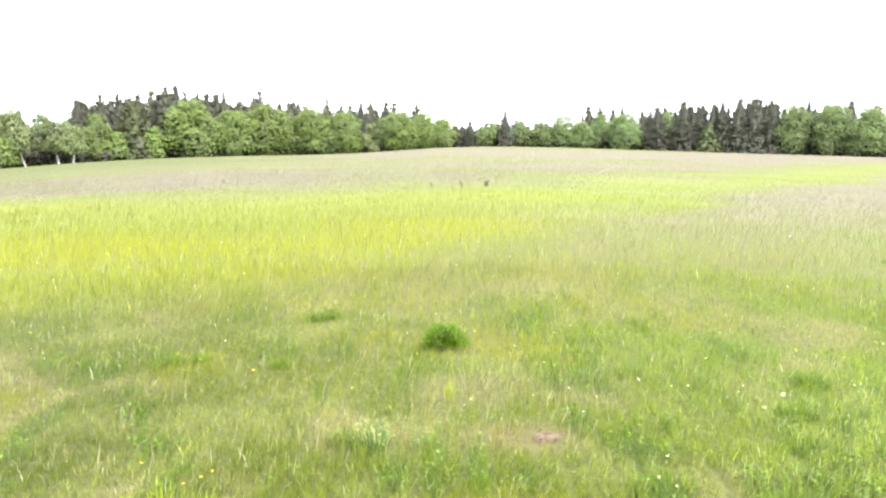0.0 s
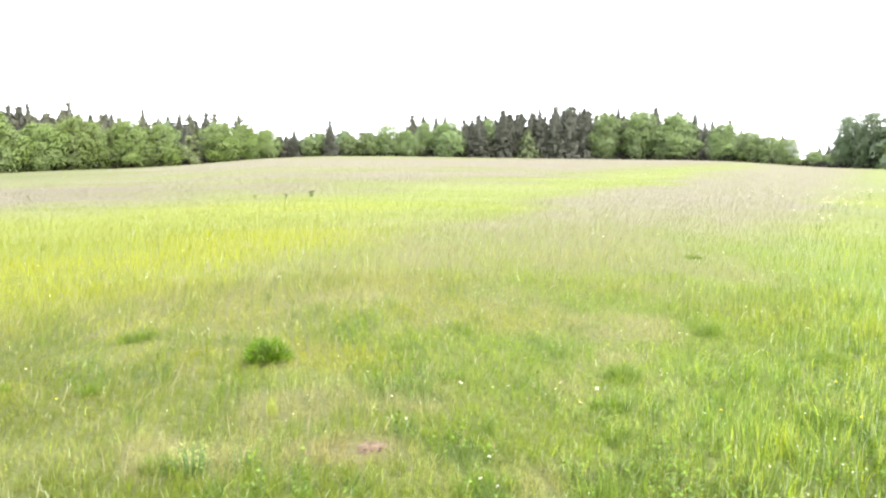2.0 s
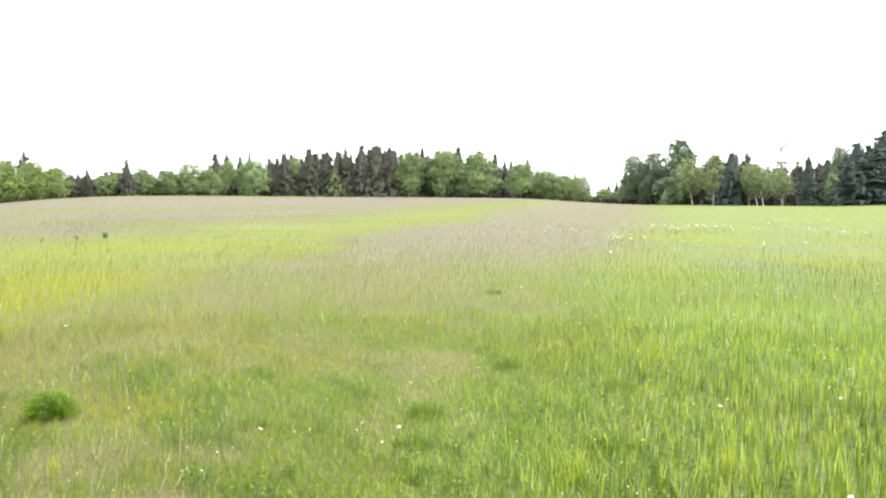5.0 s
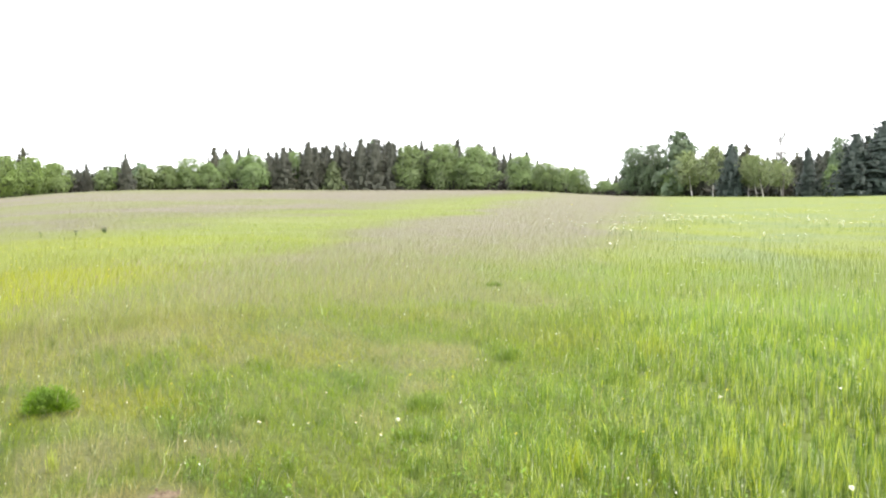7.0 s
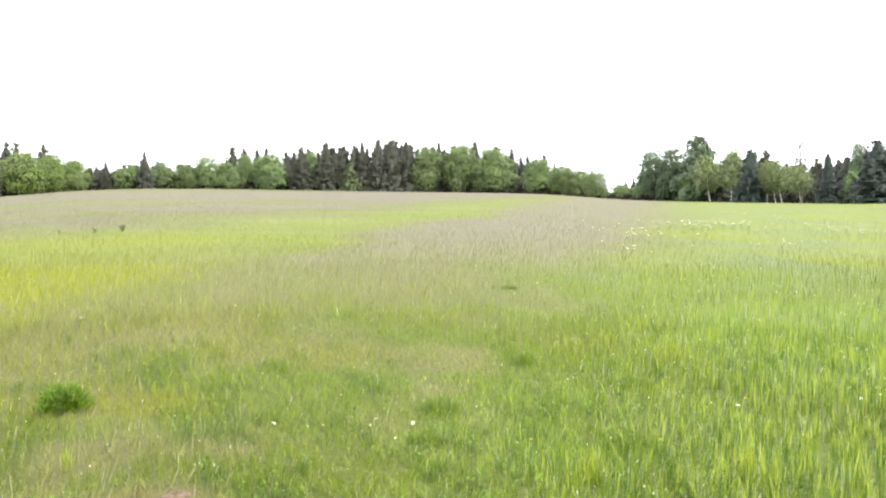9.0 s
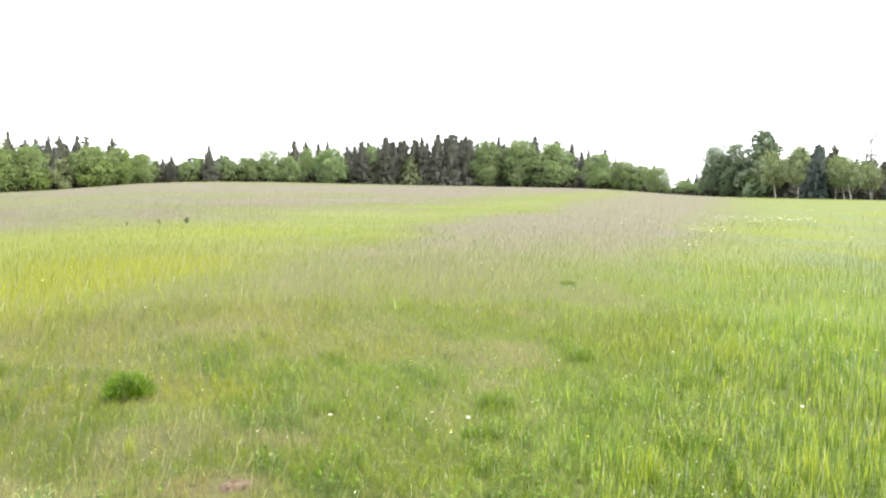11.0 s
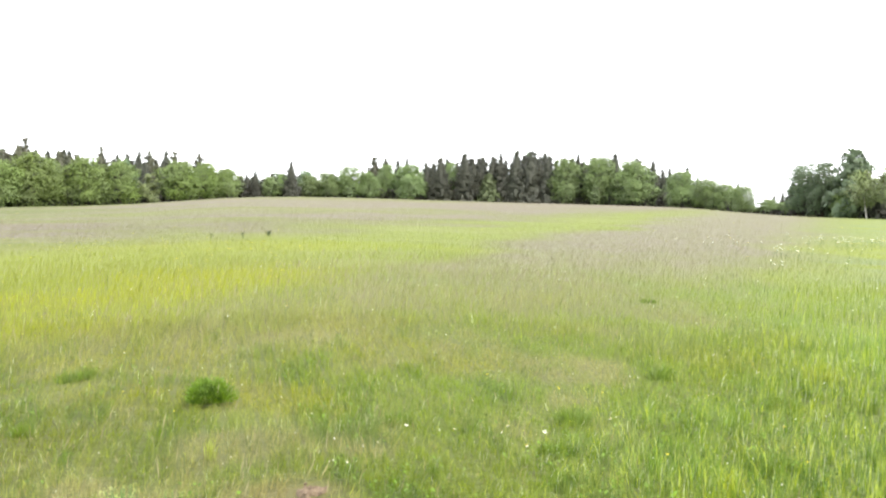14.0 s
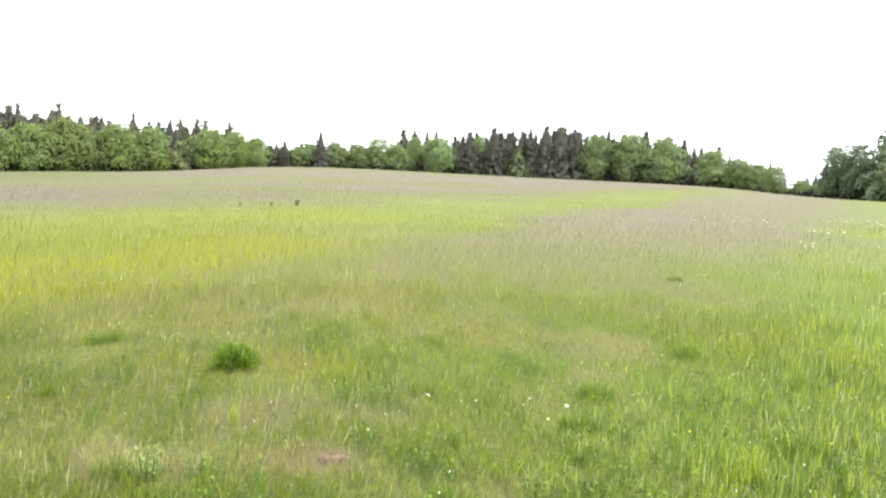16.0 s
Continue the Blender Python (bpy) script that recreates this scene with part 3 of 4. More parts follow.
def lobed_crown(rng, low, lobes, count, airy=0.0, jut=0.25, taper=0.0):
    """Leaf sprays on a heap of uneven lobes inside a unit envelope: width 1, height 1."""
    centres, normals = [], []
    heap = []
    for k in range(lobes):
        h = low + (1 - low) * (k + 0.5) / lobes
        t = (h - low) / (1 - low)
        reach = rng.uniform(0.25, 0.40) * math.sin(math.pi * (0.18 + 0.76 * t)) ** 0.7 * (1 - taper * t)
        a = 2.4 * k + rng.uniform(-0.6, 0.6)
        rad = rng.uniform(0.10, 0.20) * (1.15 - 0.4 * t) * (1 - 0.45 * taper)
        heap.append((np.array([math.cos(a) * reach, math.sin(a) * reach, min(h, 1 - rad * 0.6)]), rad))
    for h, r in ((0.76, 0.24), (0.52, 0.33), (0.25, 0.33)):
        heap.append((np.array([0, 0, low + (1 - low) * h]), r * (0.6 if airy else 1.0 - 0.6 * taper * h)))
    area = np.array([r * r for _, r in heap])
    for (c, r), share in zip(heap, area / area.sum()):
        n = max(8, int(count * share))
        d = unit(rng.normal(size=(n, 3)))
        d[:, 2] = np.where(d[:, 2] < -0.5, -d[:, 2], d[:, 2])
        shell = r * (1 + rng.normal(size=(n, 1)) * 0.10 + jut * rng.rand(n, 1) ** 4)
        if airy:
            shell = r * rng.uniform(1 - airy, 1.15, (n, 1))
        p = c + d * shell * np.array([1, 1, 0.86])
        outward = unit(p - np.array([0, 0, 0.38]))
        centres.append(p)
        normals.append(unit(0.60 * d + 0.50 * outward + rng.normal(size=(n, 3)) * 0.26 + np.array([0, 0, 0.35])))
    return np.concatenate(centres), np.concatenate(normals)


def tree(name, label, wood, trunk_mat, crown, crown_mat, group="", category="tree", branch_mat=None):
    """An upright thing on an Empty: wood is the trunk's piece, then its branches'."""
    root = new(name)
    part("trunk", mesh_of("trunk", *wood[0]), trunk_mat, root)
    if len(wood) > 1:
        tagged(part("branches", mesh_of("branches", *joined(wood[1:])), branch_mat or trunk_mat, root), kind="stuff")
    part("crown", mesh_of("crown", *crown), crown_mat, root)
    return tagged(root, label, category, group)


def broadleaf(rng, name, label, mat, low=0.06, lobes=30, leaf=0.028, count=6600, airy=0.0, bark=None, group="broadleaf trees at the wood's edge", girth=0.018, taper=0.0):
    """A round broadleaf tree of height 1 and width 1, to be scaled."""
    c, n = lobed_crown(rng, low, lobes, count, airy, taper=taper)
    crown = sprays(c, n, leaf, rng)
    return tree(name, label, limbs_for(rng, 1.0, max(low, 0.15), 0.32, 9, girth), bark or BARK, crown, mat, group)


def bough_skirts(rng, low, tiers, power, full):
    """The closed mass of needles round the trunk: one ragged skirt over another."""
    v, t, sides = [], [], 13
    for k in range(tiers):
        f = k / tiers
        z, rise = low + (0.93 - low) * f, 0.93 / tiers
        wide = 0.5 * (1 - f) ** power * full
        for j in range(sides):
            a = 2 * math.pi * (j + 0.5 * (k % 2)) / sides
            r = wide * rng.uniform(0.72, 1.12) + 0.006
            v += [(r * math.cos(a), r * math.sin(a), z - rise * rng.uniform(0.0, 0.55)), (0.42 * wide * math.cos(a), 0.42 * wide * math.sin(a), z + rise * 1.15)]
        i, nxt = 2 * sides * k + 2 * np.arange(sides), 2 * sides * k + 2 * ((np.arange(sides) + 1) % sides)
        t += [*np.stack([i, nxt, nxt + 1], 1), *np.stack([i, nxt + 1, i + 1], 1)]
    return np.array(v), np.array(t)


def conifer(rng, name, label, mat, low=0.03, tiers=19, power=0.65, leaf=0.044, droop=0.35, group="conifers of the wood", ragged=0.25, bare=0.0, light=False, dense=34, full=0.8):
    """A spruce of height 1 and width 1: whorls of drooping boughs with needle sprays."""
    pieces = [tube([[0, 0, -0.02], [0.004, 0, 0.3], [-0.003, 0.003, 0.65], [0, 0, 0.99]], [0.02, 0.015, 0.009, 0.002], 7)]
    cen, nor, sizes, ways = [], [], [], []
    for k in range(tiers):
        t = (k + 0.3) / tiers
        z = low + (0.965 - low) * t
        reach = 0.5 * (1 - t) ** power * rng.uniform(0.82, 1.1)
        number = int(8 - 3 * t)
        spin = rng.uniform(0, 6.28)
        for b in range(number):
            if rng.rand() < bare:
                continue
            a = spin + 2 * math.pi * b / number + rng.normal() * 0.2
            out = np.array([math.cos(a), math.sin(a), 0])
            ln = reach * rng.uniform(1 - ragged, 1 + 0.7 * ragged) + 0.03
            rise = -droop * 0.35 * (1 - t) + 0.35 * t
            stem = np.array([0, 0, min(z + rng.uniform(-0.5, 0.5) * 0.94 / tiers, 0.975)])
            tip = stem + out * ln + np.array([0, 0, rise * ln])
            if ln > 0.3 and not light:
                pieces.append(tube([stem, tip], [0.005, 0.0015], 3))
            m = (8 if light else 9 + dense // 9) + int((20 if light else dense) * ln / 0.5)
            s = rng.uniform(0.08, 1.0, m)[:, None]
            side = np.cross(out, (0, 0, 1))
            p = stem + (tip - stem) * s + side * rng.normal(size=(m, 1)) * (0.008 + 0.14 * ln) * (1.08 - s) - np.array([0, 0, 1]) * np.abs(rng.normal(size=(m, 1))) * 0.13 * ln
            cen.append(p)
            sizes.append(np.full(m, leaf * (0.52 + 1.15 * min(ln, 0.48))))
            ways.append(out + np.array([0, 0, rise]) + rng.normal(size=(m, 3)) * 0.45)
            nor.append(unit(np.array([0, 0, 0.40]) + out * 0.9 + rng.normal(size=(m, 3)) * 0.26))
    top = np.linspace(0.80, 0.985, 22)
    slack = (1 - top)[:, None] * 0.24 + 0.003
    cen.append(np.concatenate([rng.normal(size=(22, 2)) * slack, top[:, None]], 1))
    sizes.append(min(leaf, 0.040) * (0.32 + 2.0 * (1 - top)))
    ways.append(np.tile([0.05, 0.05, 1.0], (22, 1)))
    nor.append(unit(rng.normal(size=(22, 3)) * np.array([1, 1, 0.2])))
    c, n = np.concatenate(cen), np.concatenate(nor)
    crown = joined([bough_skirts(rng, low, tiers, power, full), sprays(c, n, np.concatenate(sizes), rng, 2.1, np.concatenate(ways))])
    return tree(name, label, pieces, BARK, crown, mat, group)


def birch(rng, name, label, mat, lean, low=0.30):
    """A birch of height 1 and width 1: a white leaning bole and an airy crown of hanging sprays."""
    path = np.array([[lean * math.sin(1.5 * k), 0.02 * math.sin(4 * k), k * 0.90] for k in np.linspace(0, 1, 7)])
    path[0, 2] = -0.02
    bole = tube(path, np.array([0.024, 0.020, 0.017, 0.012, 0.008, 0.005, 0.003]), 8)
    pieces, cen, nor = [bole], [], []
    for k in range(34):
        t = k / 33
        z = low + (0.9 - low) * t
        a = 2.4 * k + rng.uniform(-0.4, 0.4)
        p0 = np.array([lean * math.sin(1.5 * z / 0.9), 0, z])
        reach = 0.46 * math.sin(math.pi * (0.25 + 0.62 * t)) * rng.uniform(0.55, 1.1)
        p1 = p0 + np.array([math.cos(a) * reach, math.sin(a) * reach, 0.09])
        p2 = p1 + np.array([math.cos(a) * 0.07, math.sin(a) * 0.07, -0.05])
        pieces.append(tube([p0, p1, p2], [0.006, 0.003, 0.001], 4))
        m = int(72 * rng.uniform(0.4, 1.3))
        s = rng.uniform(0.15, 1.15, (m, 1))
        p = p0 + (p1 - p0) * s + rng.normal(size=(m, 3)) * np.array([0.06, 0.06, 0.035])
        p[:, 2] -= rng.uniform(0, 0.09, m)
        cen.append(p)
        nor.append(unit(rng.normal(size=(m, 3)) * 0.6 + unit(p - np.array([0, 0, 0.4])) * 0.7 + np.array([0, 0, 0.4])))
    c, n = np.concatenate(cen), np.concatenate(nor)
    return tree(name, label, pieces, BIRCH_BARK, sprays(c, n, 0.036, rng, 1.5), mat, "birches at the wood's edge", branch_mat=BARK)


def bare_tree(rng, name, label):
    """A thin, almost leafless birch with a crooked pale top and a few high twigs."""
    line = [[0, 0, -0.02], [-0.10, 0, 0.25], [-0.02, 0, 0.5], [0.06, 0, 0.68], [0.02, 0.05, 0.84], [0.16, 0.02, 1.0]]
    pieces = [tube(line, [0.060, 0.055, 0.052, 0.048, 0.042, 0.026], 6)]
    cen = []
    for k in range(16):
        f = rng.uniform(2.2, 4.9)
        p0 = np.array(line[int(f)]) * (1 - f % 1) + np.array(line[int(f) + 1]) * (f % 1)
        a = rng.uniform(0, 6.28)
        p1 = p0 + np.array([math.cos(a) * 0.32, math.sin(a) * 0.32, 0.07]) * rng.uniform(0.4, 1.1)
        pieces.append(tube([p0, p1], [0.016, 0.008], 4))
        cen.append(p1 + rng.normal(size=(7, 3)) * 0.05)
    c = np.concatenate(cen)
    return tree(name, label, pieces, GREY_BARK, sprays(c, unit(rng.normal(size=c.shape)), 0.05, rng), GREY_TWIG, "birches at the wood's edge", branch_mat=GREY_BARK)


def twig_shrub(rng, name, label):
    """A leafless grey shrub: many fine upright stems."""
    pieces, cen = [], []
    for k in range(60):
        a, s = rng.uniform(0, 6.28), rng.uniform(0.1, 0.5)
        tip = np.array([math.cos(a) * s, math.sin(a) * s, rng.uniform(0.6, 1.0) * (1.1 - s)])
        pieces.append(tube([tip * np.array([0.2, 0.2, 0]) - np.array([0, 0, 0.02]), tip * np.array([0.7, 0.7, 0.55]), tip], [0.010, 0.006, 0.002], 4))
        cen.append(tip + rng.normal(size=(10, 3)) * 0.05)
    c = np.concatenate(cen)
    return tree(name, label, pieces, BARK, sprays(c, unit(rng.normal(size=c.shape)), 0.05, rng, 2.0), GREY_TWIG, category="shrub")


tr = np.random.RandomState(23)
MAKE = {
    "maple": [broadleaf(tr, "maple", "rounded maple in fresh green leaf, branched to the ground", MAPLE_LEAF) for _ in range(5)],
    "young": [broadleaf(tr, "broadleaf_tree", "light green young broadleaf tree with a rounded crown", LIGHT_LEAF, lobes=27) for _ in range(3)],
    "dark": [broadleaf(tr, "broadleaf_tree", "dense dark green broadleaf tree", DARK_LEAF, lobes=28) for _ in range(2)],
    "inner_leaf": [broadleaf(tr, "broadleaf_tree", "dark broadleaf tree inside the wood", DARK_LEAF, lobes=12, leaf=0.085, count=900) for _ in range(2)],
    "shrub": [broadleaf(tr, "shrub", "light green leafy shrub at the foot of the wood", LIGHT_LEAF, 0.02, 12, 0.06, 1900, group="shrubs at the wood's edge", girth=0.012) for _ in range(3)],
    "leafshrub": [broadleaf(tr, "shrub", "yellow-green leafy shrub at the foot of the wood", MAPLE_LEAF, 0.02, 12, 0.05, 2300, group="shrubs at the wood's edge", girth=0.012) for _ in range(2)],
    "poplar": [conifer(tr, "poplar", "tall grey-green poplar standing over its neighbours", POPLAR_LEAF, 0.06, 15, 0.56, 0.056, -0.5, "broadleaf trees at the wood's edge", 0.30, 0.05, full=0.4)],
    "greytree": [broadleaf(tr, "willow", "greyish green willow with a thin crown", BIRCH_LEAF, 0.08, 12, 0.05, 1500, 0.6)],
    "spruce": [conifer(tr, "spruce", "dark green spruce with drooping boughs", SPRUCE_NEEDLE, leaf=0.030, dense=40, ragged=0.24 + 0.05 * k, power=0.74 + 0.04 * k, tiers=18 + k % 3) for k in range(5)],
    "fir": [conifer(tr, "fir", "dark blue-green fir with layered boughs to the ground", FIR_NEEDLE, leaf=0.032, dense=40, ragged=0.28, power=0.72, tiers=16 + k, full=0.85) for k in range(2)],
    "inner": [conifer(tr, "spruce", "dark green spruce inside the wood", SPRUCE_NEEDLE, tiers=15, leaf=0.078, power=0.68, ragged=0.45, light=True) for k in range(3)],
    "inner_pine": [conifer(tr, "pine", "brownish green pine inside the wood", PINE_NEEDLE, tiers=13, leaf=0.080, power=0.62, ragged=0.55, droop=0.0, light=True, full=0.6) for k in range(3)],
    "larch": [conifer(tr, "larch", "soft mid-green larch with level boughs", LARCH_NEEDLE, tiers=20, droop=0.1, ragged=0.35) for _ in range(1)],
    "pine": [conifer(tr, "pine", "dark pine with ragged level boughs", PINE_NEEDLE, tiers=15, power=0.66, ragged=0.6, droop=-0.3, bare=0.15, leaf=0.048, full=0.55) for _ in range(3)],
    "birch": [birch(tr, "birch", "birch with a white leaning trunk and airy pale leaves", BIRCH_LEAF, k) for k in (-0.20, 0.06, -0.32, -0.12)],
    "baretree": [bare_tree(tr, "birch", "thin birch almost bare, with a pale trunk")],
    "deadshrub": [twig_shrub(tr, "shrub", "leafless grey twiggy shrub")],
}
FIRST = {}


def plant(kind, x, y, tall, wide, deep=None):
    """Stands a tree of that kind on the ground; the first of each pattern is moved, later ones are copies."""
    k = tr.randint(len(MAKE[kind]))
    model = MAKE[kind][k]
    z = float(height(x, y)) - 0.05
    m = Matrix.LocRotScale((x, y, z), Euler((0, 0, tr.uniform(0, 6.28) if "birch" not in kind else tr.uniform(-0.5, 0.5))), (wide, deep or wide, tall))
    if (kind, k) not in FIRST:
        FIRST[(kind, k)] = model
        model.matrix_basis = m
        return model
    model_scale = model.scale.copy()
    model.scale = (1, 1, 1)
    made = copy_thing(model, m)
    model.scale = model_scale
    return made


# x, y, height and spread of each tree along the wood's edge
BIRCH_1 = [(-70.9, 178.6, 7.4, 5.0), (-85.3, 179.8, 14.4, 6.1), (-80.8, 180.1, 11.0, 6.3), (-76.1, 184.4, 8.7, 7.6), (127.2, 160.8, 9.6, 5.6), (127.6, 154.6, 10.8, 5.2), (127.9, 144.2, 8.2, 4.6), (128.2, 142.1, 8.0, 4.0), (128.2, 140.4, 8.2, 4.4), (127.7, 134.9, 6.8, 4.2)]
SHRUB_1 = [(-82.9, 175.5, 5.7, 4.5), (-67.6, 192.4, 5.8, 4.8), (-61.0, 197.2, 6.4, 4.1), (12.2, 248.3, 5.2, 4.9), (15.5, 253.4, 6.0, 4.7), (22.9, 251.6, 5.6, 5.6), (120.9, 204.2, 6.4, 5.3), (126.3, 193.7, 3.6, 5.1), (129.4, 123.9, 5.3, 3.3), (127.2, 168.1, 5.6, 4.4)]
SPRUCE_1 = [(-74.8, 190.7, 12.7, 5.3), (-73.0, 209.8, 14.0, 4.1), (-69.4, 213.0, 14.2, 3.6), (-61.9, 217.1, 16.3, 3.6), (-58.1, 222.7, 14.3, 3.1), (-56.1, 223.1, 14.5, 4.0), (-52.5, 225.0, 14.7, 4.0), (-40.9, 236.4, 13.0, 3.2), (-37.7, 238.8, 13.1, 3.3), (-36.8, 241.6, 13.1, 3.6), (-26.1, 246.8, 12.5, 3.4), (-24.0, 248.1, 12.4, 3.4), (-21.0, 247.8, 12.8, 3.4), (-14.6, 252.7, 12.9, 4.0), (6.2, 251.9, 6.6, 2.8), (8.3, 247.8, 7.3, 3.4), (17.7, 247.2, 9.6, 4.4), (51.3, 272.0, 11.5, 3.4)]
SPRUCE_2 = [(54.0, 271.9, 12.2, 3.4), (57.6, 261.5, 11.2, 4.9), (60.0, 253.1, 12.0, 6.7), (66.7, 251.6, 13.6, 6.7), (69.4, 252.9, 12.3, 5.8), (72.3, 254.1, 12.1, 5.5), (74.8, 251.1, 13.1, 6.1), (76.6, 249.3, 13.7, 6.4), (80.4, 246.4, 14.5, 7.0), (84.2, 250.1, 13.8, 6.5), (84.0, 244.5, 14.6, 8.0), (87.9, 247.9, 13.3, 6.5), (88.7, 242.9, 13.3, 7.0), (100.4, 254.7, 14.8, 3.0), (101.8, 253.6, 15.8, 3.7), (97.8, 239.6, 12.2, 5.4), (106.8, 248.1, 14.1, 4.0), (109.7, 245.2, 16.0, 4.3)]
SPRUCE_3 = [(116.8, 235.4, 13.8, 3.2), (118.1, 232.1, 11.5, 3.2), (119.3, 230.3, 11.7, 3.8), (121.6, 225.0, 11.9, 3.8), (122.3, 220.4, 9.1, 3.1), (136.6, 207.5, 5.5, 2.1), (136.3, 203.3, 6.3, 2.4), (135.2, 165.1, 10.2, 4.5), (126.0, 146.9, 10.6, 5.4), (136.0, 147.7, 8.7, 3.7), (124.0, 124.6, 8.9, 3.6), (131.5, 120.8, 9.0, 3.7), (126.3, 110.2, 12.4, 9.0), (123.0, 113.0, 10.5, 7.0)]
MAPLE_1 = [(-70.8, 190.7, 8.9, 5.3), (-55.3, 203.6, 11.3, 12.2), (-47.0, 211.0, 9.4, 9.8), (-40.9, 217.3, 10.9, 10.6), (-37.8, 220.9, 9.9, 6.3), (-30.8, 224.1, 10.1, 9.5), (-23.9, 229.1, 9.4, 8.8), (-10.8, 236.4, 9.0, 9.6), (-4.4, 241.8, 8.5, 7.4), (1.0, 243.5, 6.8, 8.1), (27.8, 252.6, 6.1, 7.2), (34.5, 254.7, 8.0, 8.2), (39.4, 253.2, 6.6, 6.6), (45.6, 259.3, 9.0, 5.8), (51.2, 253.2, 8.8, 9.9), (64.1, 257.4, 10.1, 5.2), (92.4, 239.0, 11.3, 8.8), (99.7, 232.8, 11.8, 10.0)]
MAPLE_2 = [(106.3, 225.6, 10.7, 11.7), (114.2, 214.1, 8.4, 8.7), (118.2, 208.3, 6.9, 6.8), (120.6, 196.3, 5.7, 6.5), (127.6, 182.8, 10.7, 6.9), (128.1, 176.3, 10.9, 7.5), (131.6, 125.8, 6.7, 3.8), (133.0, 126.0, 9.8, 4.5), (132.4, 113.4, 9.1, 4.3)]
PINE_1 = [(-74.5, 203.5, 13.6, 5.3), (-65.2, 209.4, 14.0, 7.0), (-63.2, 213.5, 15.2, 4.1), (-59.8, 217.6, 14.3, 4.7), (-54.4, 224.7, 13.9, 3.7), (-45.2, 233.1, 15.0, 4.7), (-29.5, 242.4, 13.5, 4.5), (-18.4, 248.4, 12.6, 4.6), (-12.5, 253.8, 12.4, 3.8), (-6.3, 256.0, 11.8, 4.4), (44.1, 272.0, 11.7, 6.1), (47.5, 272.1, 11.7, 5.1), (113.3, 238.5, 14.2, 5.2), (114.3, 238.7, 13.5, 4.9), (126.4, 207.7, 7.6, 3.0), (135.2, 153.0, 11.0, 4.3), (136.0, 139.5, 9.0, 3.6)]
DEADSHRUB_1 = [(-69.1, 189.7, 2.4, 3.2)]
LARCH_1 = [(-65.5, 197.9, 12.6, 7.7), (72.7, 247.6, 8.1, 6.4)]
GREYTREE_1 = [(-17.6, 233.2, 7.1, 5.5)]
POPLAR_1 = [(129.3, 168.0, 14.6, 9.2)]
BARETREE_1 = [(127.4, 134.5, 10.9, 2.6)]

for group_of, kind in (
    (SPRUCE_1 + SPRUCE_2 + SPRUCE_3, "spruce"), (PINE_1, "pine"), (BIRCH_1, "birch"), (SHRUB_1, "shrub"), (DEADSHRUB_1, "deadshrub"),
    (LARCH_1, "larch"), (GREYTREE_1, "greytree"), (POPLAR_1, "poplar"), (BARETREE_1, "baretree"),
):
    for x, y, tall, wide in group_of:
        behind = math.hypot(x, y) > float(edge_distance(math.degrees(math.atan2(x, y)))) + 13
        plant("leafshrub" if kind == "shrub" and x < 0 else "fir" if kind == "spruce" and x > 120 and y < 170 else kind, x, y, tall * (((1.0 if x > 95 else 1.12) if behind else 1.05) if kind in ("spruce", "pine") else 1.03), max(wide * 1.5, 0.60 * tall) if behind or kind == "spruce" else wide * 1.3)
for x, y, tall, wide in MAPLE_1 + MAPLE_2:
    plant("dark" if x > 126 else "young" if x > 20 else "maple", x, y, tall * 1.07, wide * 1.14)

# the wood behind its edge, a little lower than the trees before it
ROWS = np.array(SPRUCE_1 + SPRUCE_2 + SPRUCE_3 + PINE_1 + MAPLE_1 + MAPLE_2 + BIRCH_1 + SHRUB_1)
ROW_BEARING, ROW_RANGE = np.degrees(np.arctan2(ROWS[:, 0], ROWS[:, 1])), np.hypot(ROWS[:, 0], ROWS[:, 1])
FRONT = ROW_RANGE < edge_distance(ROW_BEARING) + 11
for k in range(210):
    b = -36 + 96 * (k + tr.uniform(-0.3, 0.3)) / 210
    if 31.6 < b < 34.4:
        continue
    close = np.abs(ROW_BEARING - b) < 1.2
    side = b < -0.5 or b > 34.4   # denser, taller wood to both sides
    d = float(edge_distance(b)) + (tr.uniform(6, 24) if side else tr.uniform(11, 28))
    rows = ROWS[close if side else close & FRONT]
    tall = np.percentile(rows[:, 2] / np.hypot(rows[:, 0], rows[:, 1]), 75) * d * (tr.uniform(0.86, 1.0) if 9 < b < 19 else tr.uniform(0.94, 1.12) if 19 <= b < 28 else tr.uniform(0.80, 0.95)) if len(rows) else 9.0
    kind = "inner" if tr.rand() < (0.95 if 9 < b < 28 else 0.7) else "inner_leaf"
    if b < -21.5:
        kind, tall = ("greytree", "inner_leaf", "inner_pine")[tr.randint(3)], tall * 0.98
    elif b < -8:
        kind, tall = ("inner_pine", "inner_pine", "inner")[tr.randint(3)], tall * 1.10
    plant(kind, d * math.sin(math.radians(b)), d * math.cos(math.radians(b)), tall, tr.uniform(6.5, 9.0) if b < -8 else tr.uniform(5.0, 7.5))
for b, back, tall in [(31.9, 9, 2.6), (32.5, 14, 2.0), (33.1, 16, 2.4), (33.8, 11, 3.2), (34.2, 7, 3.6)]:
    d = float(edge_distance(b)) + back
    plant("shrub", d * math.sin(math.radians(b)), d * math.cos(math.radians(b)), tall, 4.5)
for kind, models in MAKE.items():
    for k, model in enumerate(models):
        if (kind, k) not in FIRST:
            plant_b = radians(60 + 3 * k)
            model.matrix_basis = Matrix.LocRotScale((190 * math.sin(plant_b), 190 * math.cos(plant_b), float(height(190 * math.sin(plant_b), 190 * math.cos(plant_b))) - 0.05), None, (6, 6, 9))


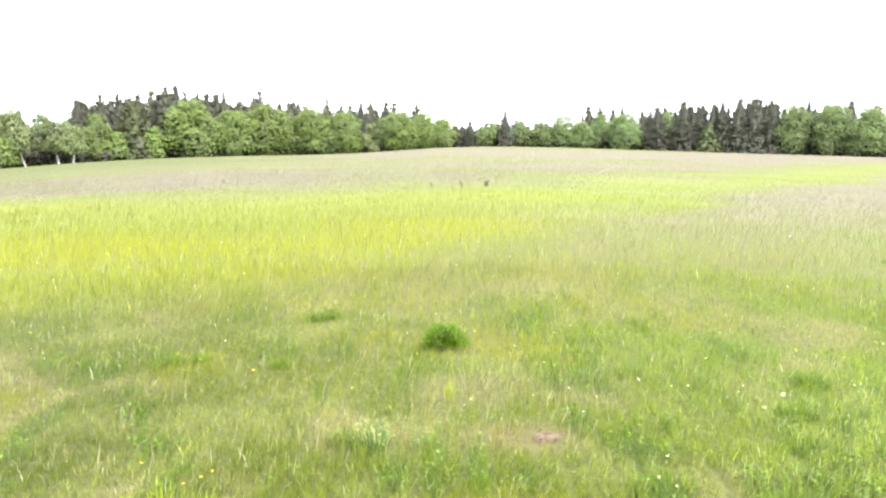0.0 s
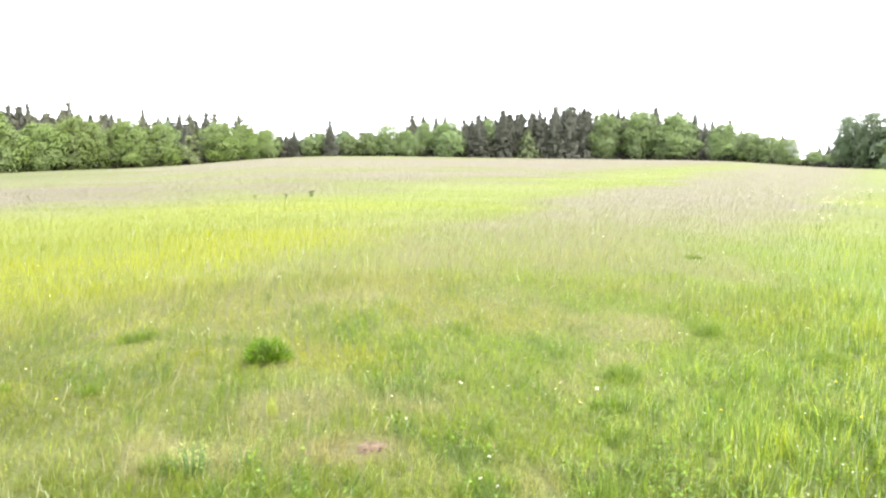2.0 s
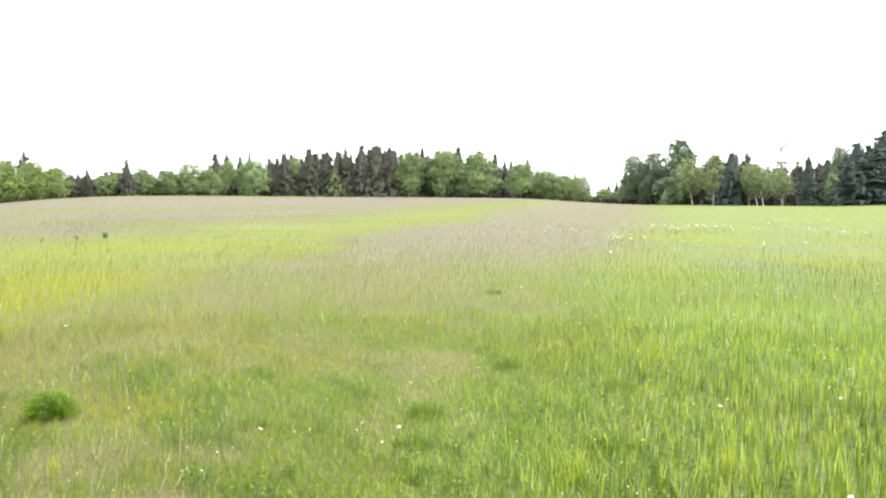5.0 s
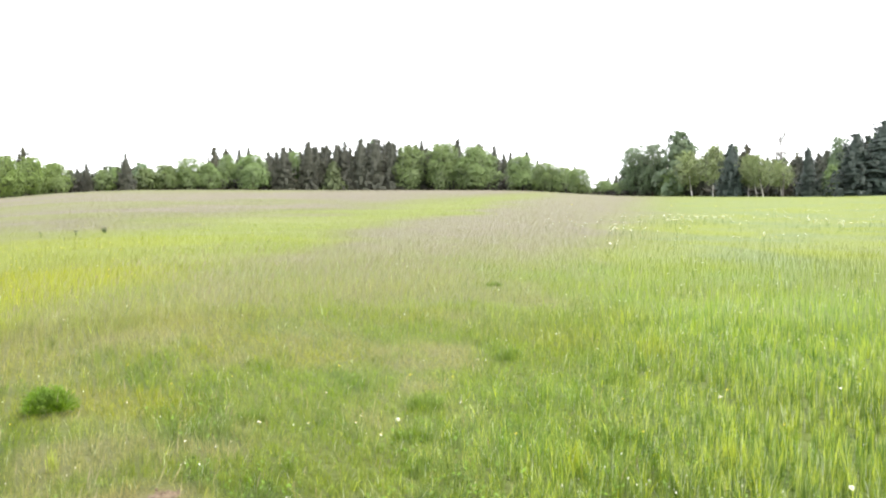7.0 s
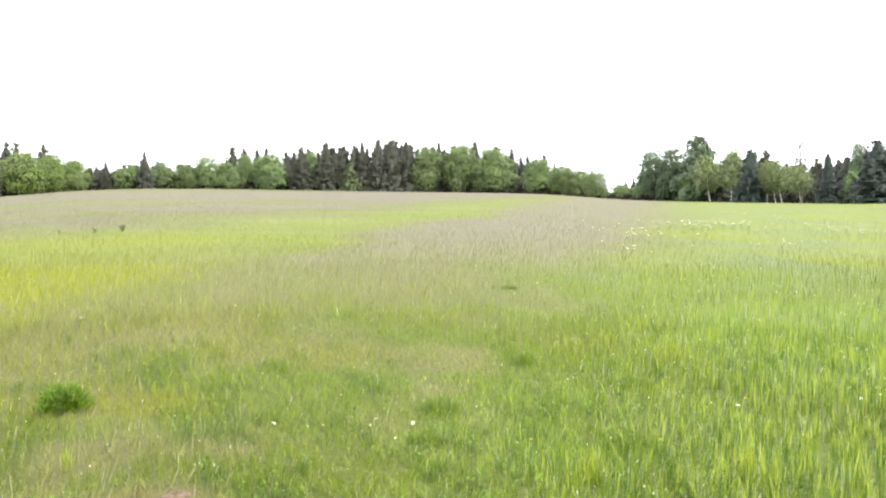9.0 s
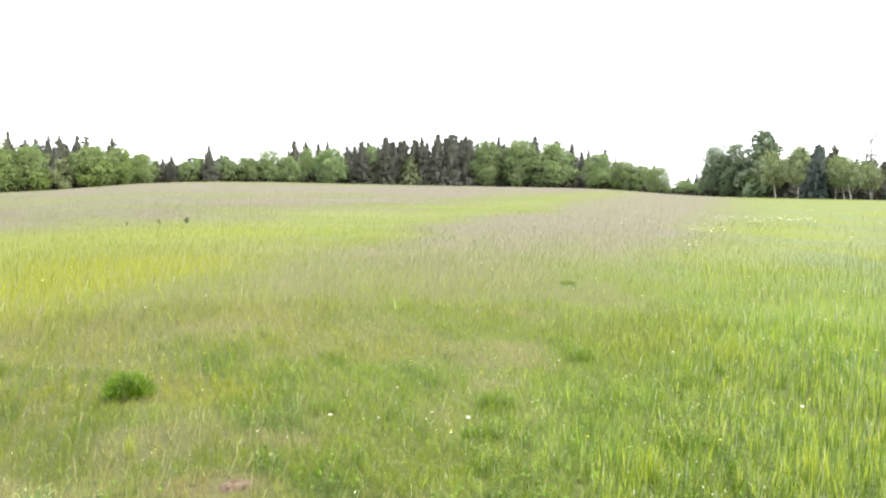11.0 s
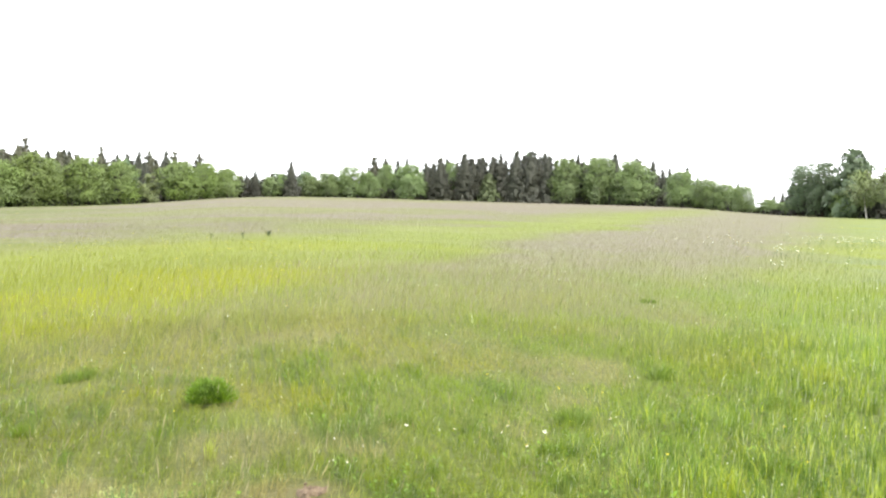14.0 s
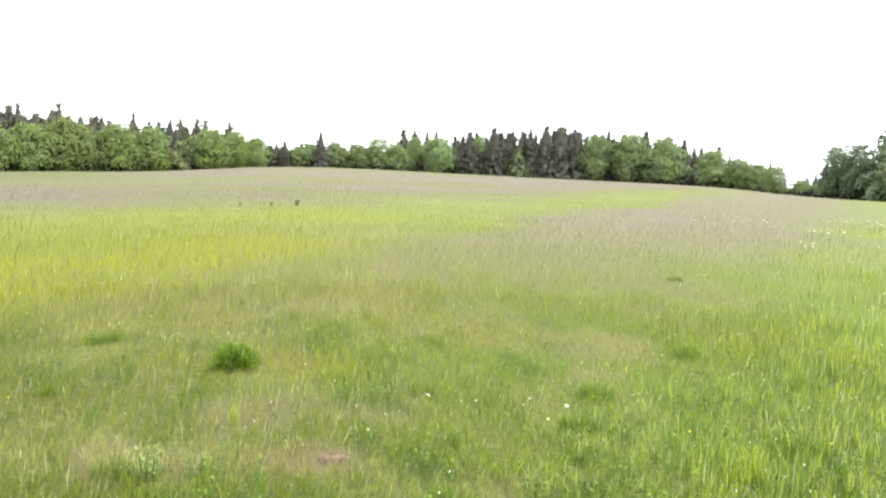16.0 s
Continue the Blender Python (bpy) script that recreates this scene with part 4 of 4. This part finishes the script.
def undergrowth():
    """Brush and low boughs that close the wood at its foot, coloured dark for the shade within."""
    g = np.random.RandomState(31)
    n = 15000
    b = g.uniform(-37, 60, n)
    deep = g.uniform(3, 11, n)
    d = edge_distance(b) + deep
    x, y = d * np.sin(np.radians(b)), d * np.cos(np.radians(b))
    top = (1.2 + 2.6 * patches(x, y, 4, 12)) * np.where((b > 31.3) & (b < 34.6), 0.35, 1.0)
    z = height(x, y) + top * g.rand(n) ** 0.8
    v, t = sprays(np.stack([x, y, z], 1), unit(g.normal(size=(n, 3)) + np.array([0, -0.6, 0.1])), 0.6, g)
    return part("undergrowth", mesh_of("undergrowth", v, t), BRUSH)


tagged(undergrowth(), "brush coloured as the dark shaded foot of the wood", "undergrowth", kind="stuff")

# ---- things in the near grass ----
def tussock(x, y, wide, tall, colour, count, label, fine=0.0035, splay=1.0):
    """A dome of fine arching blades."""
    g = np.random.RandomState(int(abs(x * 100 + y * 10)))
    r = np.sqrt(g.rand(count)) * wide * 0.42
    a = g.uniform(0, 6.28, count)
    px, py = x + r * np.cos(a), y + r * np.sin(a) * 0.8
    lean = np.stack([np.cos(a), np.sin(a)], 1) * (0.10 + 0.55 * r / (wide * 0.42))[:, None] * 0.6 * splay + g.normal(size=(count, 2)) * 0.25 * splay
    h = tall * g.uniform(0.6, 1.1, count) * (1 - 0.5 * (r / (wide * 0.42)) ** 2)
    tint = np.array(colour) * g.uniform(0.6, 1.35, (count, 1))
    ob = part("grass_tussock", blades(px, py, h, np.full(count, fine) * g.uniform(0.7, 1.3, count), lean, tint), GRASS)
    return tagged(ob, label, "grass tuft")


def cushion(x, y, wide, tall, count, colour, label):
    """A low rounded clump of fine leafy shoots on a short stock."""
    g = np.random.RandomState(int(abs(x * 70 + y * 12)))
    d = unit(g.normal(size=(count, 3)))
    d[:, 2] = np.abs(d[:, 2])
    bulge = 1 + 0.16 * np.sin(3 * np.arctan2(d[:, 1], d[:, 0]) + 1.1) + 0.10 * np.sin(7 * np.arctan2(d[:, 1], d[:, 0]) + 4 * d[:, 2])
    deep = g.uniform(0.55, 1.08, count)
    p = d * (bulge * deep)[:, None] * np.array([wide * 0.5, wide * 0.42, tall * 0.8]) + np.array([0, 0, tall * 0.2])
    shoot = unit(d * np.array([1, 1, 0.8]) + np.array([0, 0, 0.5]) + g.normal(size=(count, 3)) * 0.45)
    across = unit(np.cross(shoot, g.normal(size=(count, 3))))
    ln, w = g.uniform(0.018, 0.042, (count, 1)), g.uniform(0.0022, 0.0045, (count, 1))
    base = p
    v = np.stack([base, base + shoot * ln * 0.5 - across * w, base + shoot * ln * 0.5 + across * w, base + shoot * ln - np.array([0, 0, 0.004])], 1).reshape(-1, 3)
    i = np.arange(count)[:, None] * 4
    t = np.concatenate([i + np.array([[0, 1, 2]]), i + np.array([[2, 1, 3]])])
    tint = np.array(colour) * g.uniform(0.6, 1.35, (count, 1))
    root = new("leafy_cushion")
    root.location = (x, y, float(height(x, y)) - 0.01)
    tagged(part("foliage", mesh_of("foliage", v, t, np.repeat(tint, 4, 0)), GRASS, root), kind="stuff")
    return tagged(root, label, "plant tuft")


cushion(0.02, 6.32, 0.285, 0.165, 4400, (0.098, 0.172, 0.011), "dense rounded deep green leafy tuft in the olive grass")


def daisy(name, label, group, petal):
    """A daisy-like flower: stem, ring of rays, domed yellow disc."""
    root = new(name)
    part("stem", mesh_of("stem", *tube([[0.02, 0, 0], [0.006, 0.004, 0.2], [0, 0, 0.40]], [0.0022, 0.0018, 0.0016], 5)), STEM, root)
    v, t = [], []
    lift = np.random.RandomState(14).normal(size=14) * 0.005   # rays droop and curl unevenly
    for k in range(14):
        a = 2 * math.pi * k / 14
        o, s = np.array([math.cos(a), math.sin(a), 0]), np.array([-math.sin(a), math.cos(a), 0])
        n = len(v)
        v += [o * 0.005 + [0, 0, 0.4], o * 0.016 - s * 0.0033 + [0, 0, 0.403 + lift[k]], o * 0.016 + s * 0.0033 + [0, 0, 0.403 + lift[k]], o * (0.025 - 0.5 * abs(lift[k])) + [0, 0, 0.399 + 1.6 * lift[k]]]
        t += [(n, n + 1, n + 2), (n + 1, n + 3, n + 2)]
    part("ray_ring", mesh_of("ray_ring", np.array(v), np.array(t)), petal, root)
    v, t = tube([[0, 0, 0.398], [0, 0, 0.403], [0, 0, 0.4065]], [0.006, 0.0065, 0.003], 8)
    part("disc", mesh_of("disc", v, t), DISC_YELLOW, root)
    return tagged(root, label, "flower", group)


FIRST_DAISY = daisy("daisy", "white daisy with a yellow disc on a thin stem", "daisies in the meadow", PETAL_WHITE)
HAWKBIT = daisy("hawkbit", "yellow hawkbit flower on a thin stem", "yellow flowers in the meadow", PETAL_YELLOW)
for x, y in [(2.27, 5.72), (1.60, 4.39), (-0.93, 3.39), (3.24, 4.65), (2.52, 5.57), (2.26, 5.68), (-0.98, 3.33)]:
    copy_thing(HAWKBIT, Matrix.LocRotScale((x, y, float(height(x, y))), None, (0.36, 0.36, 0.45)))
HAWKBIT.matrix_basis = Matrix.LocRotScale((-0.90, 3.45, float(height(-0.90, 3.45))), None, (0.36, 0.36, 0.45))
SMALL_DAISIES = [(4.02, 6.79), (0.65, 4.54), (0.45, 5.46), (1.28, 4.61), (1.61, 4.74), (1.51, 4.52), (1.57, 4.3), (2.29, 4.85), (3.11, 5.27), (0.66, 4.13), (4.74, 4.49), (5.65, 5.8), (2.92, 5.89), (0.79, 4.51), (0.94, 3.67), (0.84, 3.4), (0.88, 3.29), (-1.37, 5.7), (1.59, 5.36), (2.03, 7.88), (2.27, 4.88), (2.89, 5.95)]
LARGE_DAISIES = [(1.07, 4.83), (1.79, 4.65), (3.99, 6.1), (3.73, 4.35), (4.65, 4.31), (3.21, 2.89)]
FAR_DAISIES = [(-0.61, 7.27), (0.16, 9.23), (0.77, 9.88), (-0.97, 11.67), (-3.65, 10.68), (-5.77, 12.43), (-8.43, 19.0), (9.66, 13.24), (12.97, 19.49), (10.46, 16.64), (10.85, 15.42), (13.5, 15.4), (15.5, 15.8)]
DAISY_BELT = [(22.1, 29.9, 30), (23.6, 30.0, 34), (23.0, 28.3, 30), (15.4, 23.2, 22), (13.9, 20.2, 18), (10.7, 15.8, 7), (19.9, 26.0, 34), (15.4, 16.2, 9), (23.1, 22.6, 26), (22.3, 20.5, 22), (33.0, 34.0, 30)]
dr = np.random.RandomState(4)
spots = [(x, y, 0.72) for x, y in SMALL_DAISIES] + [(x, y, 1.35) for x, y in LARGE_DAISIES] + [(x, y, 0.095 * math.hypot(x, y) + 0.3) for x, y in FAR_DAISIES]
for x, y, count in DAISY_BELT:
    for _ in range(count):
        spread = (0.02 if dr.rand() < 0.45 else 0.055) * math.hypot(x, y)
        spots.append((x + dr.normal() * spread, y + dr.normal() * spread, dr.uniform(2.1, 2.8)))
for k, (x, y, s) in enumerate(spots):
    turn = Euler((0.30 + dr.normal() * 0.2, dr.normal() * 0.25, dr.uniform(-0.6, 0.6)))
    size = (*[s * dr.uniform(0.34, 0.46)] * 2, dr.uniform(0.75, 0.95) if s > 2.1 else 0.55)
    head = turn.to_matrix() @ Vector((0, 0, 0.4 * size[2]))
    x, y = x - head.x, y - head.y
    m = Matrix.LocRotScale((x, y, float(height(x, y))), turn, size)
    if k:
        copy_thing(FIRST_DAISY, m)
    else:
        first_pose = m
FIRST_DAISY.matrix_basis = first_pose

# darker and brighter tufts in the sward
for x, y, wide, tall in [(-1.0, 7.2, 0.22, 0.2), (-0.88, 7.3, 0.15, 0.18), (-1.03, 5.8, 0.22, 0.15), (-1.77, 5.85, 0.25, 0.15), (-1.6, 5.95, 0.2, 0.13), (1.15, 5.6, 0.28, 0.18), (1.75, 4.25, 0.3, 0.16), (5.7, 11.4, 0.3, 0.14), (3.6, 6.85, 0.35, 0.2), (3.9, 5.65, 0.4, 0.2), (1.95, 4.85, 0.3, 0.16), (2.3, 5.5, 0.35, 0.2), (-0.47, 4.28, 0.22, 0.18), (0.95, 3.7, 0.34, 0.2), (1.4, 3.5, 0.4, 0.22), (3.0, 4.4, 0.4, 0.22)]:
    tussock(x, y, wide * 0.95, tall * 0.8, (0.100, 0.156, 0.019), int(900 * wide), "soft mid-green tuft of leafy grass in the sward", 0.0034, 1.1)
for x, y, wide, tall in [(2.5, 3.95, 0.22, 0.24), (3.25, 3.7, 0.3, 0.24), (4.8, 6.5, 0.4, 0.3), (0.05, 5.0, 0.08, 0.2), (-1.13, 3.48, 0.42, 0.16), (-0.95, 3.42, 0.25, 0.14)]:
    tussock(x, y, wide, tall, (0.225, 0.265, 0.028), int(280 * wide) + 8, "upright yellow-green tuft of tall grass", 0.005, 0.35)
for x, y, wide, tall in [(-2.17, 5.8, 0.18, 0.25), (-2.0, 6.3, 0.14, 0.25), (-1.65, 4.45, 0.2, 0.22), (-1.3, 4.4, 0.16, 0.2), (3.4, 5.2, 0.16, 0.3)]:
    tussock(x, y, wide, tall * 0.7, (0.235, 0.210, 0.095), int(70 * wide) + 4, "thin tuft of dry straw-coloured grass")


def earth_patch(x, y):
    """A low crumbled heap of bare soil with clods."""
    g = np.random.RandomState(9)
    v, t, rings, sides = [(0, 0, 0.02)], [], 7, 26
    for k in range(1, rings + 1):
        for j in range(sides):
            a = 2 * math.pi * j / sides
            r = 0.058 * k / rings * (1 + 0.25 * math.sin(2 * a + 0.6) + 0.12 * math.sin(5 * a) + g.normal() * 0.03)
            v.append((r * 1.15 * math.cos(a), r * math.sin(a), 0.02 * (1 - (k / rings) ** 2) + g.normal() * 0.006 - (0.03 if k == rings else 0)))
    t += [(0, 1 + j, 1 + (j + 1) % sides) for j in range(sides)]
    for k in range(rings - 1):
        for j in range(sides):
            i, n = 1 + k * sides + j, 1 + k * sides + (j + 1) % sides
            t += [(i, i + sides, n), (n, i + sides, n + sides)]
    root = new("earth_patch")
    root.location = (x, y, float(height(x, y)) + 0.01)
    part("soil", mesh_of("soil", np.array(v), np.array(t)), SOIL, root)
    for _ in range(16):
        a, r, s = g.uniform(0, 6.28), g.uniform(0.01, 0.10), g.uniform(0.004, 0.010)
        cv, ct = tube([[0, 0, -s * 0.6], [0, 0, -s * 0.1], [0, 0, s * 0.4], [0, 0, s * 0.6]], [s * 0.7, s, s * 0.8, s * 0.3], 6)
        cv = cv * (1 + g.normal(size=cv.shape) * 0.12) + np.array([r * math.cos(a), r * math.sin(a), 0.012])
        part("clod", mesh_of("clod", cv, ct), SOIL, root)
    return tagged(root, "small bare patch of pinkish brown crumbled soil", "soil")


earth_patch(*BARE)

PALE_LEAF = plain_material("pale_leaf", (0.34, 0.36, 0.10), (0.22, 0.27, 0.06), 12, 0.6, 0.3)
DOCK_LEAF = plain_material("dock_leaf", (0.05, 0.07, 0.03), (0.03, 0.04, 0.02), 12, 0.6, 0.2)


def herb(name, x, y, wide, tall, mat, count, leaf, label, category):
    """A leafy herb: a few stems, each leaf a folded blade of its own shape."""
    g = np.random.RandomState(int(abs(x * 31 + y * 17) * 10))
    root = new(name)
    root.location = (x, y, float(height(x, y)))
    stems, v, t = [], [], []
    for k in range(count):
        a, r = g.uniform(0, 6.28), wide * 0.5 * math.sqrt(g.rand())
        tip = np.array([r * math.cos(a), r * math.sin(a), tall * g.uniform(0.35, 1.0)])
        if k % 4 == 0:
            stems.append(tube([tip * np.array([0.6, 0.6, 0]), tip], [0.003, 0.0015], 4))
        out, s = np.array([math.cos(a + g.normal()), math.sin(a + g.normal()), g.uniform(-0.2, 0.5)]), leaf * g.uniform(0.6, 1.2)
        side = np.cross(out, (0, 0, 1))
        n = len(v)
        v += [tip, tip + out * s * 0.5 + side * s * 0.32 + [0, 0, s * 0.1], tip + out * s * 0.5 - side * s * 0.32 + [0, 0, s * 0.1], tip + out * s * 0.55, tip + out * s - np.array([0, 0, s * 0.2])]
        t += [(n, n + 3, n + 1), (n, n + 2, n + 3), (n + 3, n + 4, n + 1), (n + 3, n + 2, n + 4)]
    tagged(part("stalk", mesh_of("stalk", *joined(stems)), STEM, root), kind="stuff")
    tagged(part("foliage", mesh_of("foliage", np.array(v), np.array(t)), mat, root), kind="stuff")
    return tagged(root, label, category)


herb("meadow_herb", -0.32, 4.20, 0.19, 0.15, PALE_LEAF, 230, 0.014, "pale yellowish flowering herb low in the grass", "plant")
herb("meadow_herb", -0.10, 4.20, 0.10, 0.13, PALE_LEAF, 40, 0.013, "pale yellowish flowering herb low in the grass", "plant")
herb("dock_plant", 1.45, 28.2, 0.11, 0.17, DOCK_LEAF, 110, 0.045, "dark dock plant standing above the yellow grass", "plant")
herb("dock_plant", 0.68, 27.8, 0.08, 0.16, DOCK_LEAF, 40, 0.04, "small dark dock plant in the yellow grass", "plant")
herb("dock_plant", -0.24, 28.4, 0.06, 0.15, DOCK_LEAF, 25, 0.04, "small dark dock plant in the yellow grass", "plant")
